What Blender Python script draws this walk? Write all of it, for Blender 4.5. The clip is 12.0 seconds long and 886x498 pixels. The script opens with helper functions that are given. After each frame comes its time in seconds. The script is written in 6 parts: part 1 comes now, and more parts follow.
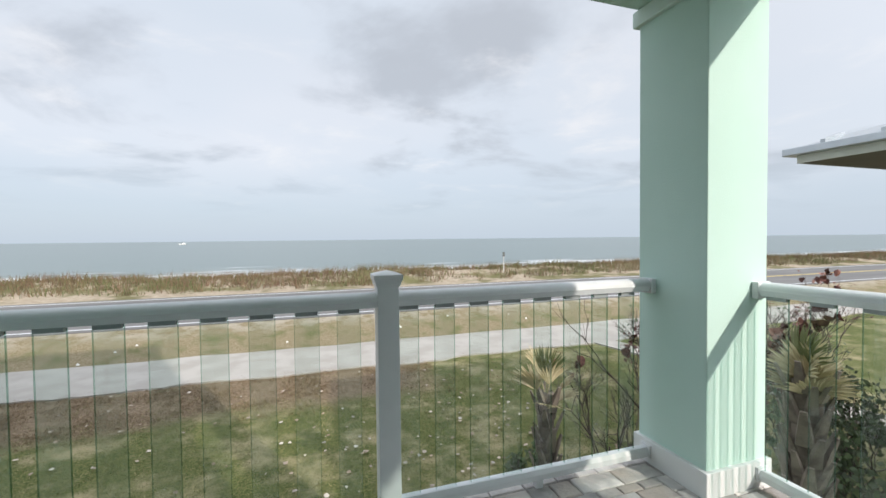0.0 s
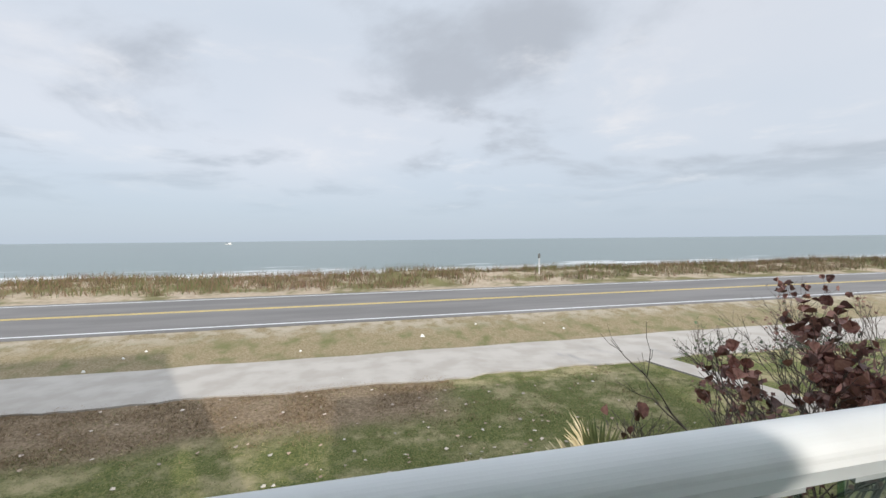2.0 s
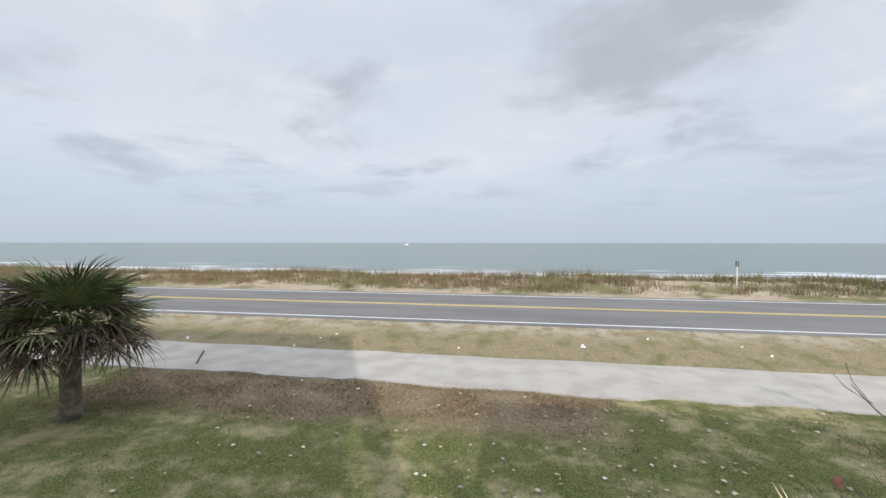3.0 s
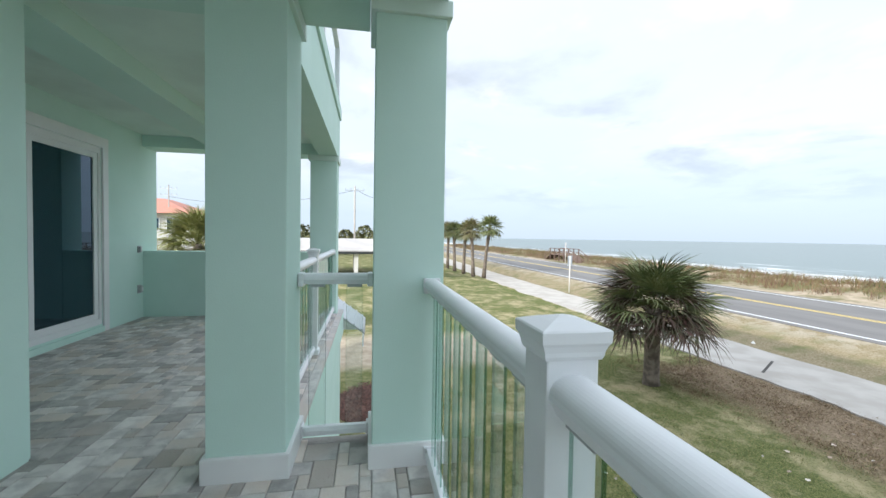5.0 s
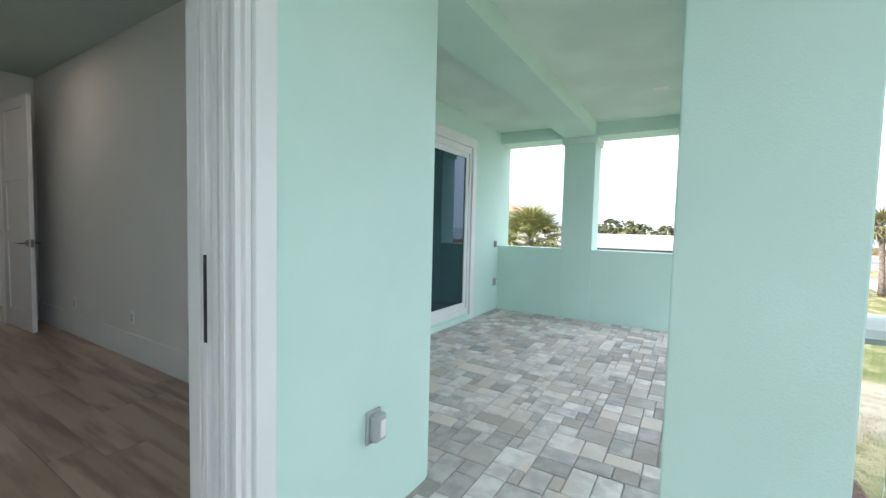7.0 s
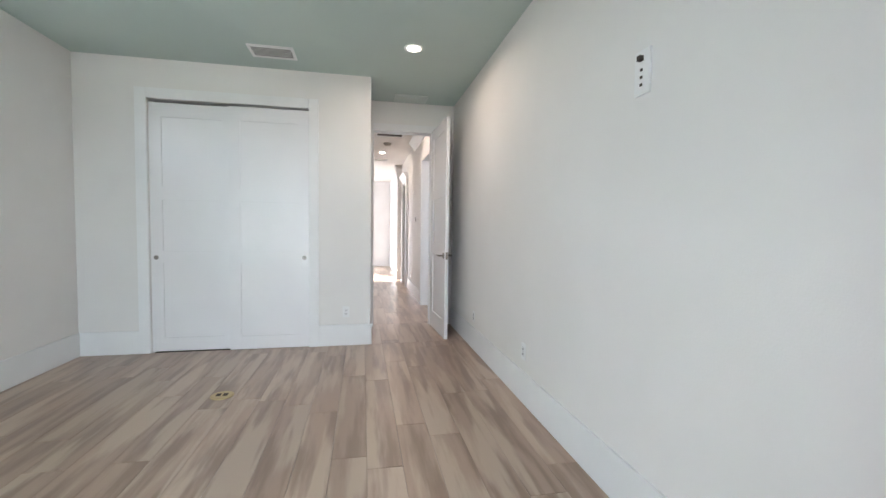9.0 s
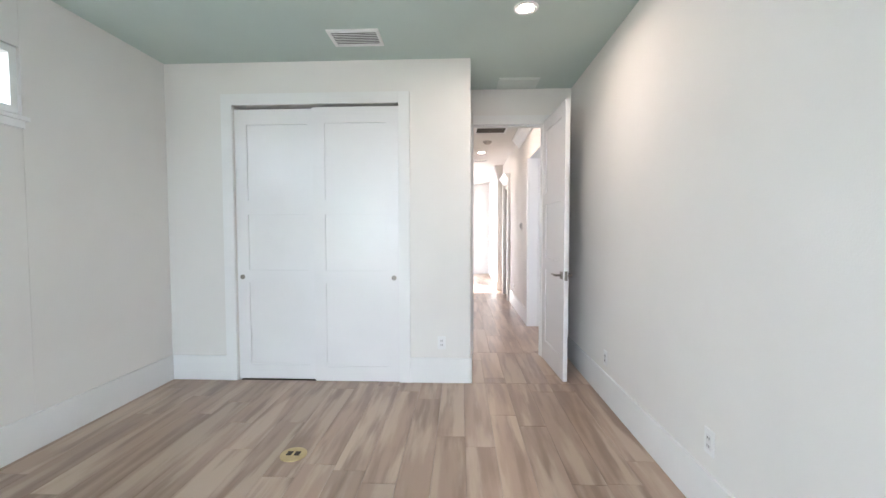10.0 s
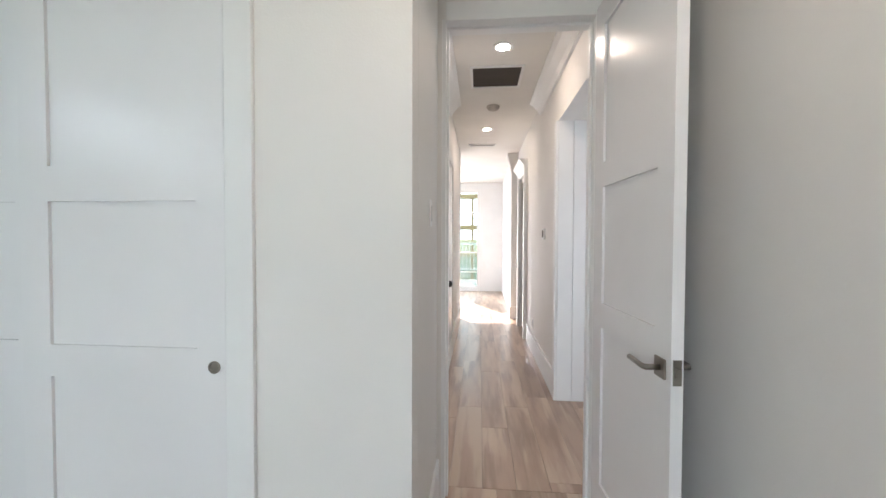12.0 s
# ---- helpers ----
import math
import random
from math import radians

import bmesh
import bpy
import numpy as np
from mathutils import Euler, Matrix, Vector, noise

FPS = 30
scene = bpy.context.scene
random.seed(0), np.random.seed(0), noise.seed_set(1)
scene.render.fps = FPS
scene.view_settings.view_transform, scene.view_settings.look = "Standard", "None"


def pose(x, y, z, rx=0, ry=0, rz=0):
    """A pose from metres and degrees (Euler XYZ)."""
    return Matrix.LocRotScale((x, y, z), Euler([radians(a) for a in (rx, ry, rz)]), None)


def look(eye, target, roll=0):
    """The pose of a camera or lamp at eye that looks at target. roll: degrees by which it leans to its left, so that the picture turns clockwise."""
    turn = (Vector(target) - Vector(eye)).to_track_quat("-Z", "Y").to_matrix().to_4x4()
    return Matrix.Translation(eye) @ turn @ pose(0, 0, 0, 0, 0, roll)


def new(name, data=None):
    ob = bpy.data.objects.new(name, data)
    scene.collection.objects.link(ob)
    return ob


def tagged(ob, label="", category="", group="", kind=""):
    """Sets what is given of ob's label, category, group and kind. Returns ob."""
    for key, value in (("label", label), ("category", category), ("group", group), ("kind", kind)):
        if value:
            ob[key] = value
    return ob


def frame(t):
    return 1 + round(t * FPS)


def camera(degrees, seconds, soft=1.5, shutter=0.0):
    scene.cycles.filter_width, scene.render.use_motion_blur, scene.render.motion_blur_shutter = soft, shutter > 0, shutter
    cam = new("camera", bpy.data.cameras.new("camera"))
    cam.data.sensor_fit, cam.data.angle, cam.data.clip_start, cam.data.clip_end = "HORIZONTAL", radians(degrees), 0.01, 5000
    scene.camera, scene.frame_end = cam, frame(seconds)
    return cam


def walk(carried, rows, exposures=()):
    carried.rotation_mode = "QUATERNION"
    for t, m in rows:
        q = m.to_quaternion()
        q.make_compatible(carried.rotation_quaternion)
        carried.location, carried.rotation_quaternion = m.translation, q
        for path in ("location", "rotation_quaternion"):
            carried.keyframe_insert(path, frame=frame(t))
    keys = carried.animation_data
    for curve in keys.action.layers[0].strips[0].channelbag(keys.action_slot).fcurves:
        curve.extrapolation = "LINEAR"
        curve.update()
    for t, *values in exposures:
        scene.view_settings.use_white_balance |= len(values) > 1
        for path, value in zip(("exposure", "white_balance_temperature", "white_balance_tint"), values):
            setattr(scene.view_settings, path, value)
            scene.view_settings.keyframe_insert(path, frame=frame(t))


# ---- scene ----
cam = camera(95.2, 12.0)
PATH = [
    (0, (-0.325, -1.87, 1.325), (0.289, 0.032, 1.273), -0.6),
    (0.5, (-0.152, -1.531, 1.291), (0.472, 0.369, 1.245), -0.3),
    (1, (0.057, -1.145, 1.309), (0.682, 0.754, 1.254), -0.8),
    (1.5, (0.287, -0.777, 1.336), (0.873, 1.135, 1.282), -0.7),
    (2, (0.46, -0.43, 1.340), (0.908, 1.518, 1.291), -0.6),
    (2.5, (0.618, -0.13, 1.32), (0.763, 1.864, 1.283), -0.3),
    (4.5, (0.681, -0.29, 1.322), (-1.117, 0.583, 1.281), 0.9),
    (5, (0.703, -0.356, 1.321), (-1.263, 0.003, 1.262), 0.9),
    (5.5, (0.604, -0.438, 1.298), (-1.393, -0.514, 1.232), 1.2),
    (6, (0.384, -0.608, 1.297), (-1.567, -1.039, 1.212), 0.9),
    (6.5, (0.055, -0.858, 1.291), (-1.804, -1.59, 1.195), 0.5),
    (7, (-0.263, -1.154, 1.311), (-1.966, -2.196, 1.202), 1.4),
    (7.5, (-0.499, -1.53, 1.291), (-1.963, -2.889, 1.195), 0.4),
    (7.7, (-0.568, -1.688, 1.29), (-1.912, -3.166, 1.198), 0.4),
    (9.3, (-0.688, -2.789, 1.322), (-0.893, -4.777, 1.231), 0.4),
    (9.5, (-0.678, -2.966, 1.328), (-0.782, -4.961, 1.239), 0.1),
    (10, (-0.681, -3.369, 1.422), (-0.596, -5.365, 1.337), -0.1),
    (10.5, (-0.753, -3.802, 1.451), (-0.594, -5.794, 1.371), 0.0),
    (11, (-0.838, -4.354, 1.443), (-0.654, -6.344, 1.372), -0.1),
    (11.5, (-0.932, -4.965, 1.434), (-0.744, -6.956, 1.371), 0.2),
    (12, (-0.979, -5.575, 1.451), (-0.801, -7.567, 1.401), 0.2),
]
EXPOSURES = [(0, 0.45, 6500, 12), (2.7, 0.31, 6450, 12), (4.3, 0.5, 6300, 10), (5.5, 1.15, 6250, 10), (6.5, 1.7, 6300, 13), (7.0, 1.87, 6350, 14), (7.7, 2.0, 6350, 14), (9.3, 3.8, 6350, 21), (11.0, 3.95, 6250, 20), (12, 3.6, 6350, 18)]
walk(cam, [(t, look(eye, target, roll)) for t, eye, target, roll in PATH], EXPOSURES)

# ---- world, sun, lamps ----
SUN = Vector((-0.438, 0.899, -0.49)).normalized()
SUN_EL = math.asin(-SUN.z)
world = bpy.data.worlds.new("sky")
scene.world = world
world.use_nodes = True
wn, wl = world.node_tree.nodes, world.node_tree.links
wn.clear()


def sky_node(kind, **values):
    n = wn.new(kind)
    for k, v in values.items():
        n.inputs[k.replace("_", " ")].default_value = v
    return n


out = wn.new("ShaderNodeOutputWorld")
bg = sky_node("ShaderNodeBackground", Strength=0.1)
sky = wn.new("ShaderNodeTexSky")
sky.sky_type, sky.sun_disc = "NISHITA", False
sky.sun_elevation, sky.sun_rotation = SUN_EL, math.atan2(-SUN.x, -SUN.y)
sky.air_density, sky.dust_density, sky.ozone_density = 1.0, 1.5, 1.5
tc = wn.new("ShaderNodeTexCoord")
sep = wn.new("ShaderNodeSeparateXYZ")
wl.new(tc.outputs["Generated"], sep.inputs[0])


def sky_math(op, a, b):
    n = wn.new("ShaderNodeMath")
    n.operation = op
    for i, v in enumerate((a, b)):
        if hasattr(v, "links"):
            wl.new(v, n.inputs[i])
        else:
            n.inputs[i].default_value = v
    return n.outputs[0]


height = sky_math("ADD", sky_math("MAXIMUM", sep.outputs["Z"], 0.0), 0.13)
cx, cy = sky_math("DIVIDE", sep.outputs["X"], height), sky_math("DIVIDE", sep.outputs["Y"], height)
comb = wn.new("ShaderNodeCombineXYZ")
wl.new(cx, comb.inputs[0])
wl.new(cy, comb.inputs[1])


def cloud(scale, detail, rough, lo, hi, seed, shift_by=(0.0, 0.0)):
    n = sky_node("ShaderNodeTexNoise", Scale=scale, Detail=detail, Roughness=rough, Distortion=0.3)
    shift = sky_node("ShaderNodeMapping")
    shift.inputs["Location"].default_value = (seed + shift_by[0], seed * 0.7 + shift_by[1], 0)
    shift.inputs["Rotation"].default_value = (0, 0, radians(26))
    wl.new(comb.outputs[0], shift.inputs[0])
    wl.new(shift.outputs[0], n.inputs["Vector"])
    m = wn.new("ShaderNodeMapRange")
    m.interpolation_type = "SMOOTHSTEP"
    m.inputs["From Min"].default_value, m.inputs["From Max"].default_value = lo, hi
    wl.new(n.outputs["Fac"], m.inputs["Value"])
    return m.outputs[0]


def sky_mix(fac, a, b):
    n = wn.new("ShaderNodeMix")
    n.data_type = "RGBA"
    if hasattr(fac, "links"):
        wl.new(fac, n.inputs["Factor"])
    else:
        n.inputs["Factor"].default_value = fac
    for name, v in ((6, a), (7, b)):
        if hasattr(v, "links"):
            wl.new(v, n.inputs[name])
        else:
            n.inputs[name].default_value = (*v, 1)
    return n.outputs[2]


veil = sky_mix(cloud(0.5, 3, 0.5, 0.3, 0.7, 5.0), (6.4, 7.1, 7.8), (7.2, 7.6, 8.1))
grey = sky_mix(cloud(0.85, 7, 0.55, 0.49, 0.66, 2.3, (-0.331, 0.401)), veil, (4.9, 5.3, 5.75))
white = sky_mix(cloud(1.5, 8, 0.6, 0.52, 0.74, 9.1), grey, (7.9, 8.1, 8.3))
haze = wn.new("ShaderNodeMapRange")
haze.interpolation_type = "SMOOTHSTEP"
haze.inputs["From Min"].default_value, haze.inputs["From Max"].default_value = 0.02, 0.22
wl.new(sep.outputs["Z"], haze.inputs["Value"])
low = sky_mix(haze.outputs[0], (5.2, 6.1, 7.0), white)
final = sky_mix(0.88, sky.outputs[0], low)
# an overcast sky is about three times brighter overhead than low down, and brightest round the veiled sun
over = wn.new("ShaderNodeMapRange")
over.interpolation_type = "SMOOTHSTEP"
over.inputs["From Min"].default_value, over.inputs["From Max"].default_value = 0.42, 0.95
over.inputs["To Min"].default_value, over.inputs["To Max"].default_value = 0.86, 1.3
wl.new(sep.outputs["Z"], over.inputs["Value"])
toward = sky_math("ADD", sky_math("MULTIPLY", sep.outputs["X"], -SUN.x), sky_math("ADD", sky_math("MULTIPLY", sep.outputs["Y"], -SUN.y), sky_math("MULTIPLY", sep.outputs["Z"], -SUN.z)))
glow = sky_math("ADD", 1.0, sky_math("MULTIPLY", sky_math("POWER", sky_math("MAXIMUM", toward, 0.0), 2.0), 1.4))
wl.new(sky_math("MULTIPLY", sky_math("MULTIPLY", over.outputs[0], glow), 0.1), bg.inputs["Strength"])
wl.new(final, bg.inputs["Color"])
wl.new(bg.outputs[0], out.inputs[0])

sun_data = bpy.data.lights.new("sun", "SUN")
sun_data.energy, sun_data.angle, sun_data.color = 2.45, radians(0.9), (1.0, 0.93, 0.82)
sun_lamp = new("sun", sun_data)
sun_lamp.matrix_world = Matrix.Translation((0, 0, 30)) @ SUN.to_track_quat("-Z", "Y").to_matrix().to_4x4()


# area lamps for daylight: one at the open door, two added as fill
for name, energy, size, where, aim in (("door_daylight", 1.0, (2.6, 2.3), (0.37, -2.60, 1.33), (0.37, -3.6, 1.33)),
                                       # fill lamp in an unseen opening added to the far room
                                       ("far_room_fill", 8, (1.4, 2.2), (0.8, -15.95, 1.25), (0.8, -14.9, 1.25)),
                                       # lamp added before a closed wall, for light assumed from the next room
                                       ("side_passage_fill", 1.5, (1.2, 2.0), (-2.95, -8.3, 1.3), (-2.0, -8.7, 1.3))):
    d = bpy.data.lights.new(name, "AREA")
    d.shape, d.size, d.size_y, d.energy, d.color = "RECTANGLE", size[0], size[1], energy, (0.86, 0.94, 1.0)
    new(name, d).matrix_world = look(where, aim)


# ---- materials ----
def material(name, color, rough=0.6, metal=0.0, second=None, scale=3.0, detail=6, bump=0.0, bump_scale=60.0,
             by_object=0.0, by_island=0.0, stretch=(1, 1, 1), contrast=(0.35, 0.65), third=None, third_scale=0.6,
             coords="Object", spec=0.5, coat=0.0):
    """A principled surface with variation at two scales, fine relief and a shift from piece to piece."""
    m = bpy.data.materials.new(name)
    m.use_nodes = True
    nodes, links = m.node_tree.nodes, m.node_tree.links
    p = nodes["Principled BSDF"]
    p.inputs["Roughness"].default_value, p.inputs["Metallic"].default_value = rough, metal
    p.inputs["Specular IOR Level"].default_value = spec
    p.inputs["Coat Weight"].default_value = coat
    t = nodes.new("ShaderNodeTexCoord")
    mp = nodes.new("ShaderNodeMapping")
    mp.inputs["Scale"].default_value = stretch
    if coords == "World":
        g = nodes.new("ShaderNodeNewGeometry")
        links.new(g.outputs["Position"], mp.inputs[0])
    else:
        links.new(t.outputs[coords], mp.inputs[0])
    vec = mp.outputs[0]
    if by_object or by_island:
        which = nodes.new("ShaderNodeObjectInfo") if by_object else nodes.new("ShaderNodeNewGeometry")
        rnd = which.outputs["Random"] if by_object else which.outputs["Random Per Island"]
        add = nodes.new("ShaderNodeVectorMath")
        add.operation = "MULTIPLY_ADD"
        comb2 = nodes.new("ShaderNodeCombineXYZ")
        for i in range(3):
            links.new(rnd, comb2.inputs[i])
        links.new(comb2.outputs[0], add.inputs[0])
        add.inputs[1].default_value = (37, 53, 71)
        links.new(vec, add.inputs[2])
        vec = add.outputs[0]

    def noise_mix(a, b, sc, lohi, det):
        n = nodes.new("ShaderNodeTexNoise")
        n.inputs["Scale"].default_value, n.inputs["Detail"].default_value = sc, det
        links.new(vec, n.inputs["Vector"])
        r = nodes.new("ShaderNodeMapRange")
        r.interpolation_type = "SMOOTHSTEP"
        r.inputs["From Min"].default_value, r.inputs["From Max"].default_value = lohi
        links.new(n.outputs["Fac"], r.inputs["Value"])
        x = nodes.new("ShaderNodeMix")
        x.data_type = "RGBA"
        links.new(r.outputs[0], x.inputs["Factor"])
        for i, v in ((6, a), (7, b)):
            if hasattr(v, "links"):
                links.new(v, x.inputs[i])
            else:
                x.inputs[i].default_value = (*v, 1)
        return x.outputs[2]

    col = noise_mix(color, second or tuple(c * 0.9 for c in color), scale, contrast, detail)
    if third:
        col = noise_mix(col, third, third_scale, (0.48, 0.62), 5)
    amount = by_object or by_island
    if amount:
        hsv = nodes.new("ShaderNodeHueSaturation")
        r = nodes.new("ShaderNodeMapRange")
        r.inputs["To Min"].default_value, r.inputs["To Max"].default_value = 1 - amount, 1 + amount
        links.new(rnd, r.inputs["Value"])
        links.new(r.outputs[0], hsv.inputs["Value"])
        links.new(col, hsv.inputs["Color"])
        col = hsv.outputs[0]
    links.new(col, p.inputs["Base Color"])
    if bump:
        n = nodes.new("ShaderNodeTexNoise")
        n.inputs["Scale"].default_value, n.inputs["Detail"].default_value = bump_scale, 5
        links.new(vec, n.inputs["Vector"])
        b = nodes.new("ShaderNodeBump")
        b.inputs["Strength"].default_value, b.inputs["Distance"].default_value = bump, 0.01
        links.new(n.outputs["Fac"], b.inputs["Height"])
        links.new(b.outputs[0], p.inputs["Normal"])
    return m


STUCCO = material("mint_stucco", (0.60, 0.79, 0.722), 0.85, second=(0.565, 0.76, 0.685), scale=1.3, bump=0.14, bump_scale=140)
STUCCO_CEIL = material("pale_mint_ceiling", (0.69, 0.82, 0.765), 0.85, scale=1.5, bump=0.12, bump_scale=120)
WHITE = material("white_paint", (0.80, 0.81, 0.81), 0.45, second=(0.76, 0.77, 0.77), scale=2)
VINYL = material("white_vinyl", (0.82, 0.84, 0.86), 0.35, second=(0.77, 0.79, 0.81), scale=4, bump=0.03, bump_scale=300)
DOORWHITE = material("satin_white_door", (0.80, 0.80, 0.81), 0.26, second=(0.77, 0.77, 0.78), scale=1.5)
WALLIN = material("warm_white_wall", (0.765, 0.755, 0.735), 0.7, second=(0.735, 0.725, 0.705), scale=1.2, bump=0.08, bump_scale=160)
CEILIN = material("pale_green_ceiling", (0.50, 0.60, 0.565), 0.75, second=(0.47, 0.57, 0.54), scale=1.1, bump=0.08, bump_scale=160)
PANELIN = material("pale_ceiling_panel", (0.62, 0.70, 0.67), 0.6, scale=2)
CEILHALL = material("white_hall_ceiling", (0.78, 0.77, 0.74), 0.7, scale=1.1)
PAVER = material("weathered_paver", (0.62, 0.595, 0.57), 0.85, second=(0.45, 0.43, 0.42), scale=9, by_object=0.32, bump=0.5, bump_scale=50,
                 third=(0.56, 0.50, 0.45), third_scale=1.6, coords="World")
PAVER_STUFF = material("weathered_paver_joined", (0.62, 0.595, 0.57), 0.85, second=(0.45, 0.43, 0.42), scale=9, by_island=0.32, bump=0.5, bump_scale=50,
                       third=(0.56, 0.50, 0.45), third_scale=1.6, coords="World")
JOINT = material("sand_joint", (0.36, 0.345, 0.325), 0.95, scale=30, bump=0.4)
WOOD = material("oak_plank", (0.38, 0.272, 0.205), 0.28, second=(0.26, 0.182, 0.135), scale=2.4, stretch=(6.0, 0.6, 1), by_object=0.09,
                bump=0.06, bump_scale=40, third=(0.47, 0.365, 0.285), third_scale=1.5, contrast=(0.42, 0.66))
UNDER = material("dark_gap", (0.05, 0.04, 0.03), 0.9)
ASPHALT = material("asphalt", (0.178, 0.172, 0.167), 0.9, second=(0.14, 0.136, 0.132), scale=0.8, bump=0.3, bump_scale=80, stretch=(0.2, 1, 1))
LINEW = material("white_road_paint", (0.72, 0.74, 0.76), 0.7, scale=6)
LINEY = material("yellow_road_paint", (0.62, 0.47, 0.14), 0.7, scale=6)
CONCRETE = material("pale_concrete", (0.42, 0.395, 0.36), 0.9, second=(0.35, 0.325, 0.29), scale=1.2, bump=0.12, bump_scale=60)
GALV = material("galvanised_metal", (0.62, 0.65, 0.68), 0.38, 0.85, scale=5)
NICKEL = material("brushed_nickel", (0.27, 0.25, 0.225), 0.35, 1.0, scale=20)
DARKMETAL = material("dark_metal", (0.04, 0.045, 0.045), 0.5, 0.4)
DARK = material("dark_gap_grille", (0.05, 0.04, 0.032), 0.8)
# near-black colour carries the shade inside the bedroom vent's duct
DUCT_SHADE = material("duct_shade_black", (0.008, 0.008, 0.009), 0.9)
GREYPLASTIC = material("grey_plastic", (0.40, 0.43, 0.44), 0.4, scale=10)
BRASS = material("brass", (0.62, 0.50, 0.28), 0.42, 1.0, scale=20)
BARK = material("palm_bark", (0.20, 0.165, 0.13), 0.95, second=(0.10, 0.08, 0.065), scale=7, bump=0.7, bump_scale=25)
BOOT = material("palm_boot", (0.26, 0.22, 0.18), 0.9, second=(0.15, 0.12, 0.10), scale=9, by_object=0.2, by_island=0.0, bump=0.5)
FROND = material("green_frond", (0.085, 0.115, 0.037), 0.5, second=(0.17, 0.18, 0.07), scale=4, by_object=0.3)
FRONDYEL = material("yellow_green_frond", (0.20, 0.22, 0.07), 0.55, second=(0.27, 0.26, 0.10), scale=4, by_object=0.35)
FRONDDRY = material("dry_frond", (0.42, 0.35, 0.20), 0.7, second=(0.55, 0.47, 0.31), scale=5, by_object=0.25)
FRONDRED = material("burnt_frond", (0.10, 0.05, 0.038), 0.7, second=(0.09, 0.09, 0.045), scale=5, by_object=0.3)
TWIG = material("grey_twig", (0.13, 0.105, 0.09), 0.9, second=(0.08, 0.062, 0.052), scale=9)
LEAFBROWN = material("brown_leaf", (0.17, 0.075, 0.055), 0.6, second=(0.10, 0.045, 0.035), scale=9, by_island=0.45)
LEAFGREEN = material("dark_green_leaf", (0.045, 0.075, 0.025), 0.55, second=(0.07, 0.095, 0.035), scale=5, by_island=0.4)
OATS = material("dune_grass", (0.19, 0.13, 0.068), 0.8, second=(0.155, 0.085, 0.062), scale=0.14, by_island=0.35, coords="World", third=(0.105, 0.13, 0.04), third_scale=0.09)
MULCH = material("red_mulch", (0.13, 0.06, 0.045), 0.95, second=(0.20, 0.12, 0.10), scale=25, by_island=0.5)
ROOFM = material("standing_seam_roof", (0.52, 0.55, 0.57), 0.3, 0.6, scale=2)
SOFFIT = material("brown_soffit", (0.20, 0.17, 0.14), 0.8)
PINK = material("salmon_roof", (0.50, 0.22, 0.16), 0.8, scale=3)
PALE = material("pale_building", (0.68, 0.66, 0.62), 0.8, scale=0.5)
REDLIT = material("timber_brown", (0.15, 0.10, 0.08), 0.85, scale=3)


def glass(name, tint, rough=0.0, reflect=1.0):
    m = bpy.data.materials.new(name)
    m.use_nodes = True
    nodes, links = m.node_tree.nodes, m.node_tree.links
    nodes.clear()
    o = nodes.new("ShaderNodeOutputMaterial")
    tr, gl, mx, fr = (nodes.new(k) for k in ("ShaderNodeBsdfTransparent", "ShaderNodeBsdfGlossy", "ShaderNodeMixShader", "ShaderNodeLayerWeight"))
    tr.inputs[0].default_value = (*tint, 1)
    gl.inputs["Roughness"].default_value = rough
    gl.inputs["Color"].default_value = (reflect, reflect, reflect, 1)
    fr.inputs[0].default_value = 0.5
    pw, ma = nodes.new("ShaderNodeMath"), nodes.new("ShaderNodeMath")
    pw.operation, ma.operation = "POWER", "MULTIPLY_ADD"
    pw.inputs[1].default_value, ma.inputs[1].default_value, ma.inputs[2].default_value = 5.0, 0.95, 0.04
    links.new(fr.outputs["Facing"], pw.inputs[0])
    links.new(pw.outputs[0], ma.inputs[0])
    links.new(ma.outputs[0], mx.inputs[0])
    links.new(tr.outputs[0], mx.inputs[1])
    links.new(gl.outputs[0], mx.inputs[2])
    links.new(mx.outputs[0], o.inputs[0])
    return m


GLASS = glass("baluster_glass", (0.94, 0.97, 0.958))
TINTED = glass("tinted_pane", (0.42, 0.46, 0.45))
PANE = glass("clear_pane", (0.93, 0.96, 0.95))
DARKPANE = material("dark_tinted_pane", (0.004, 0.020, 0.026), 0.02, 0.0, spec=0.9)
DARKPANE.node_tree.nodes["Principled BSDF"].inputs["Specular Tint"].default_value = (0.42, 0.68, 1.0, 1)
GLASSEDGE = glass("green_glass_edge", (0.62, 0.76, 0.71))


def emitter(name, color, strength):
    m = bpy.data.materials.new(name)
    m.use_nodes = True
    p = m.node_tree.nodes["Principled BSDF"]
    p.inputs["Emission Color"].default_value = (*color, 1)
    p.inputs["Emission Strength"].default_value = strength
    return m


LAMPLENS = emitter("lit_lens", (1.0, 0.88, 0.72), 6.0)


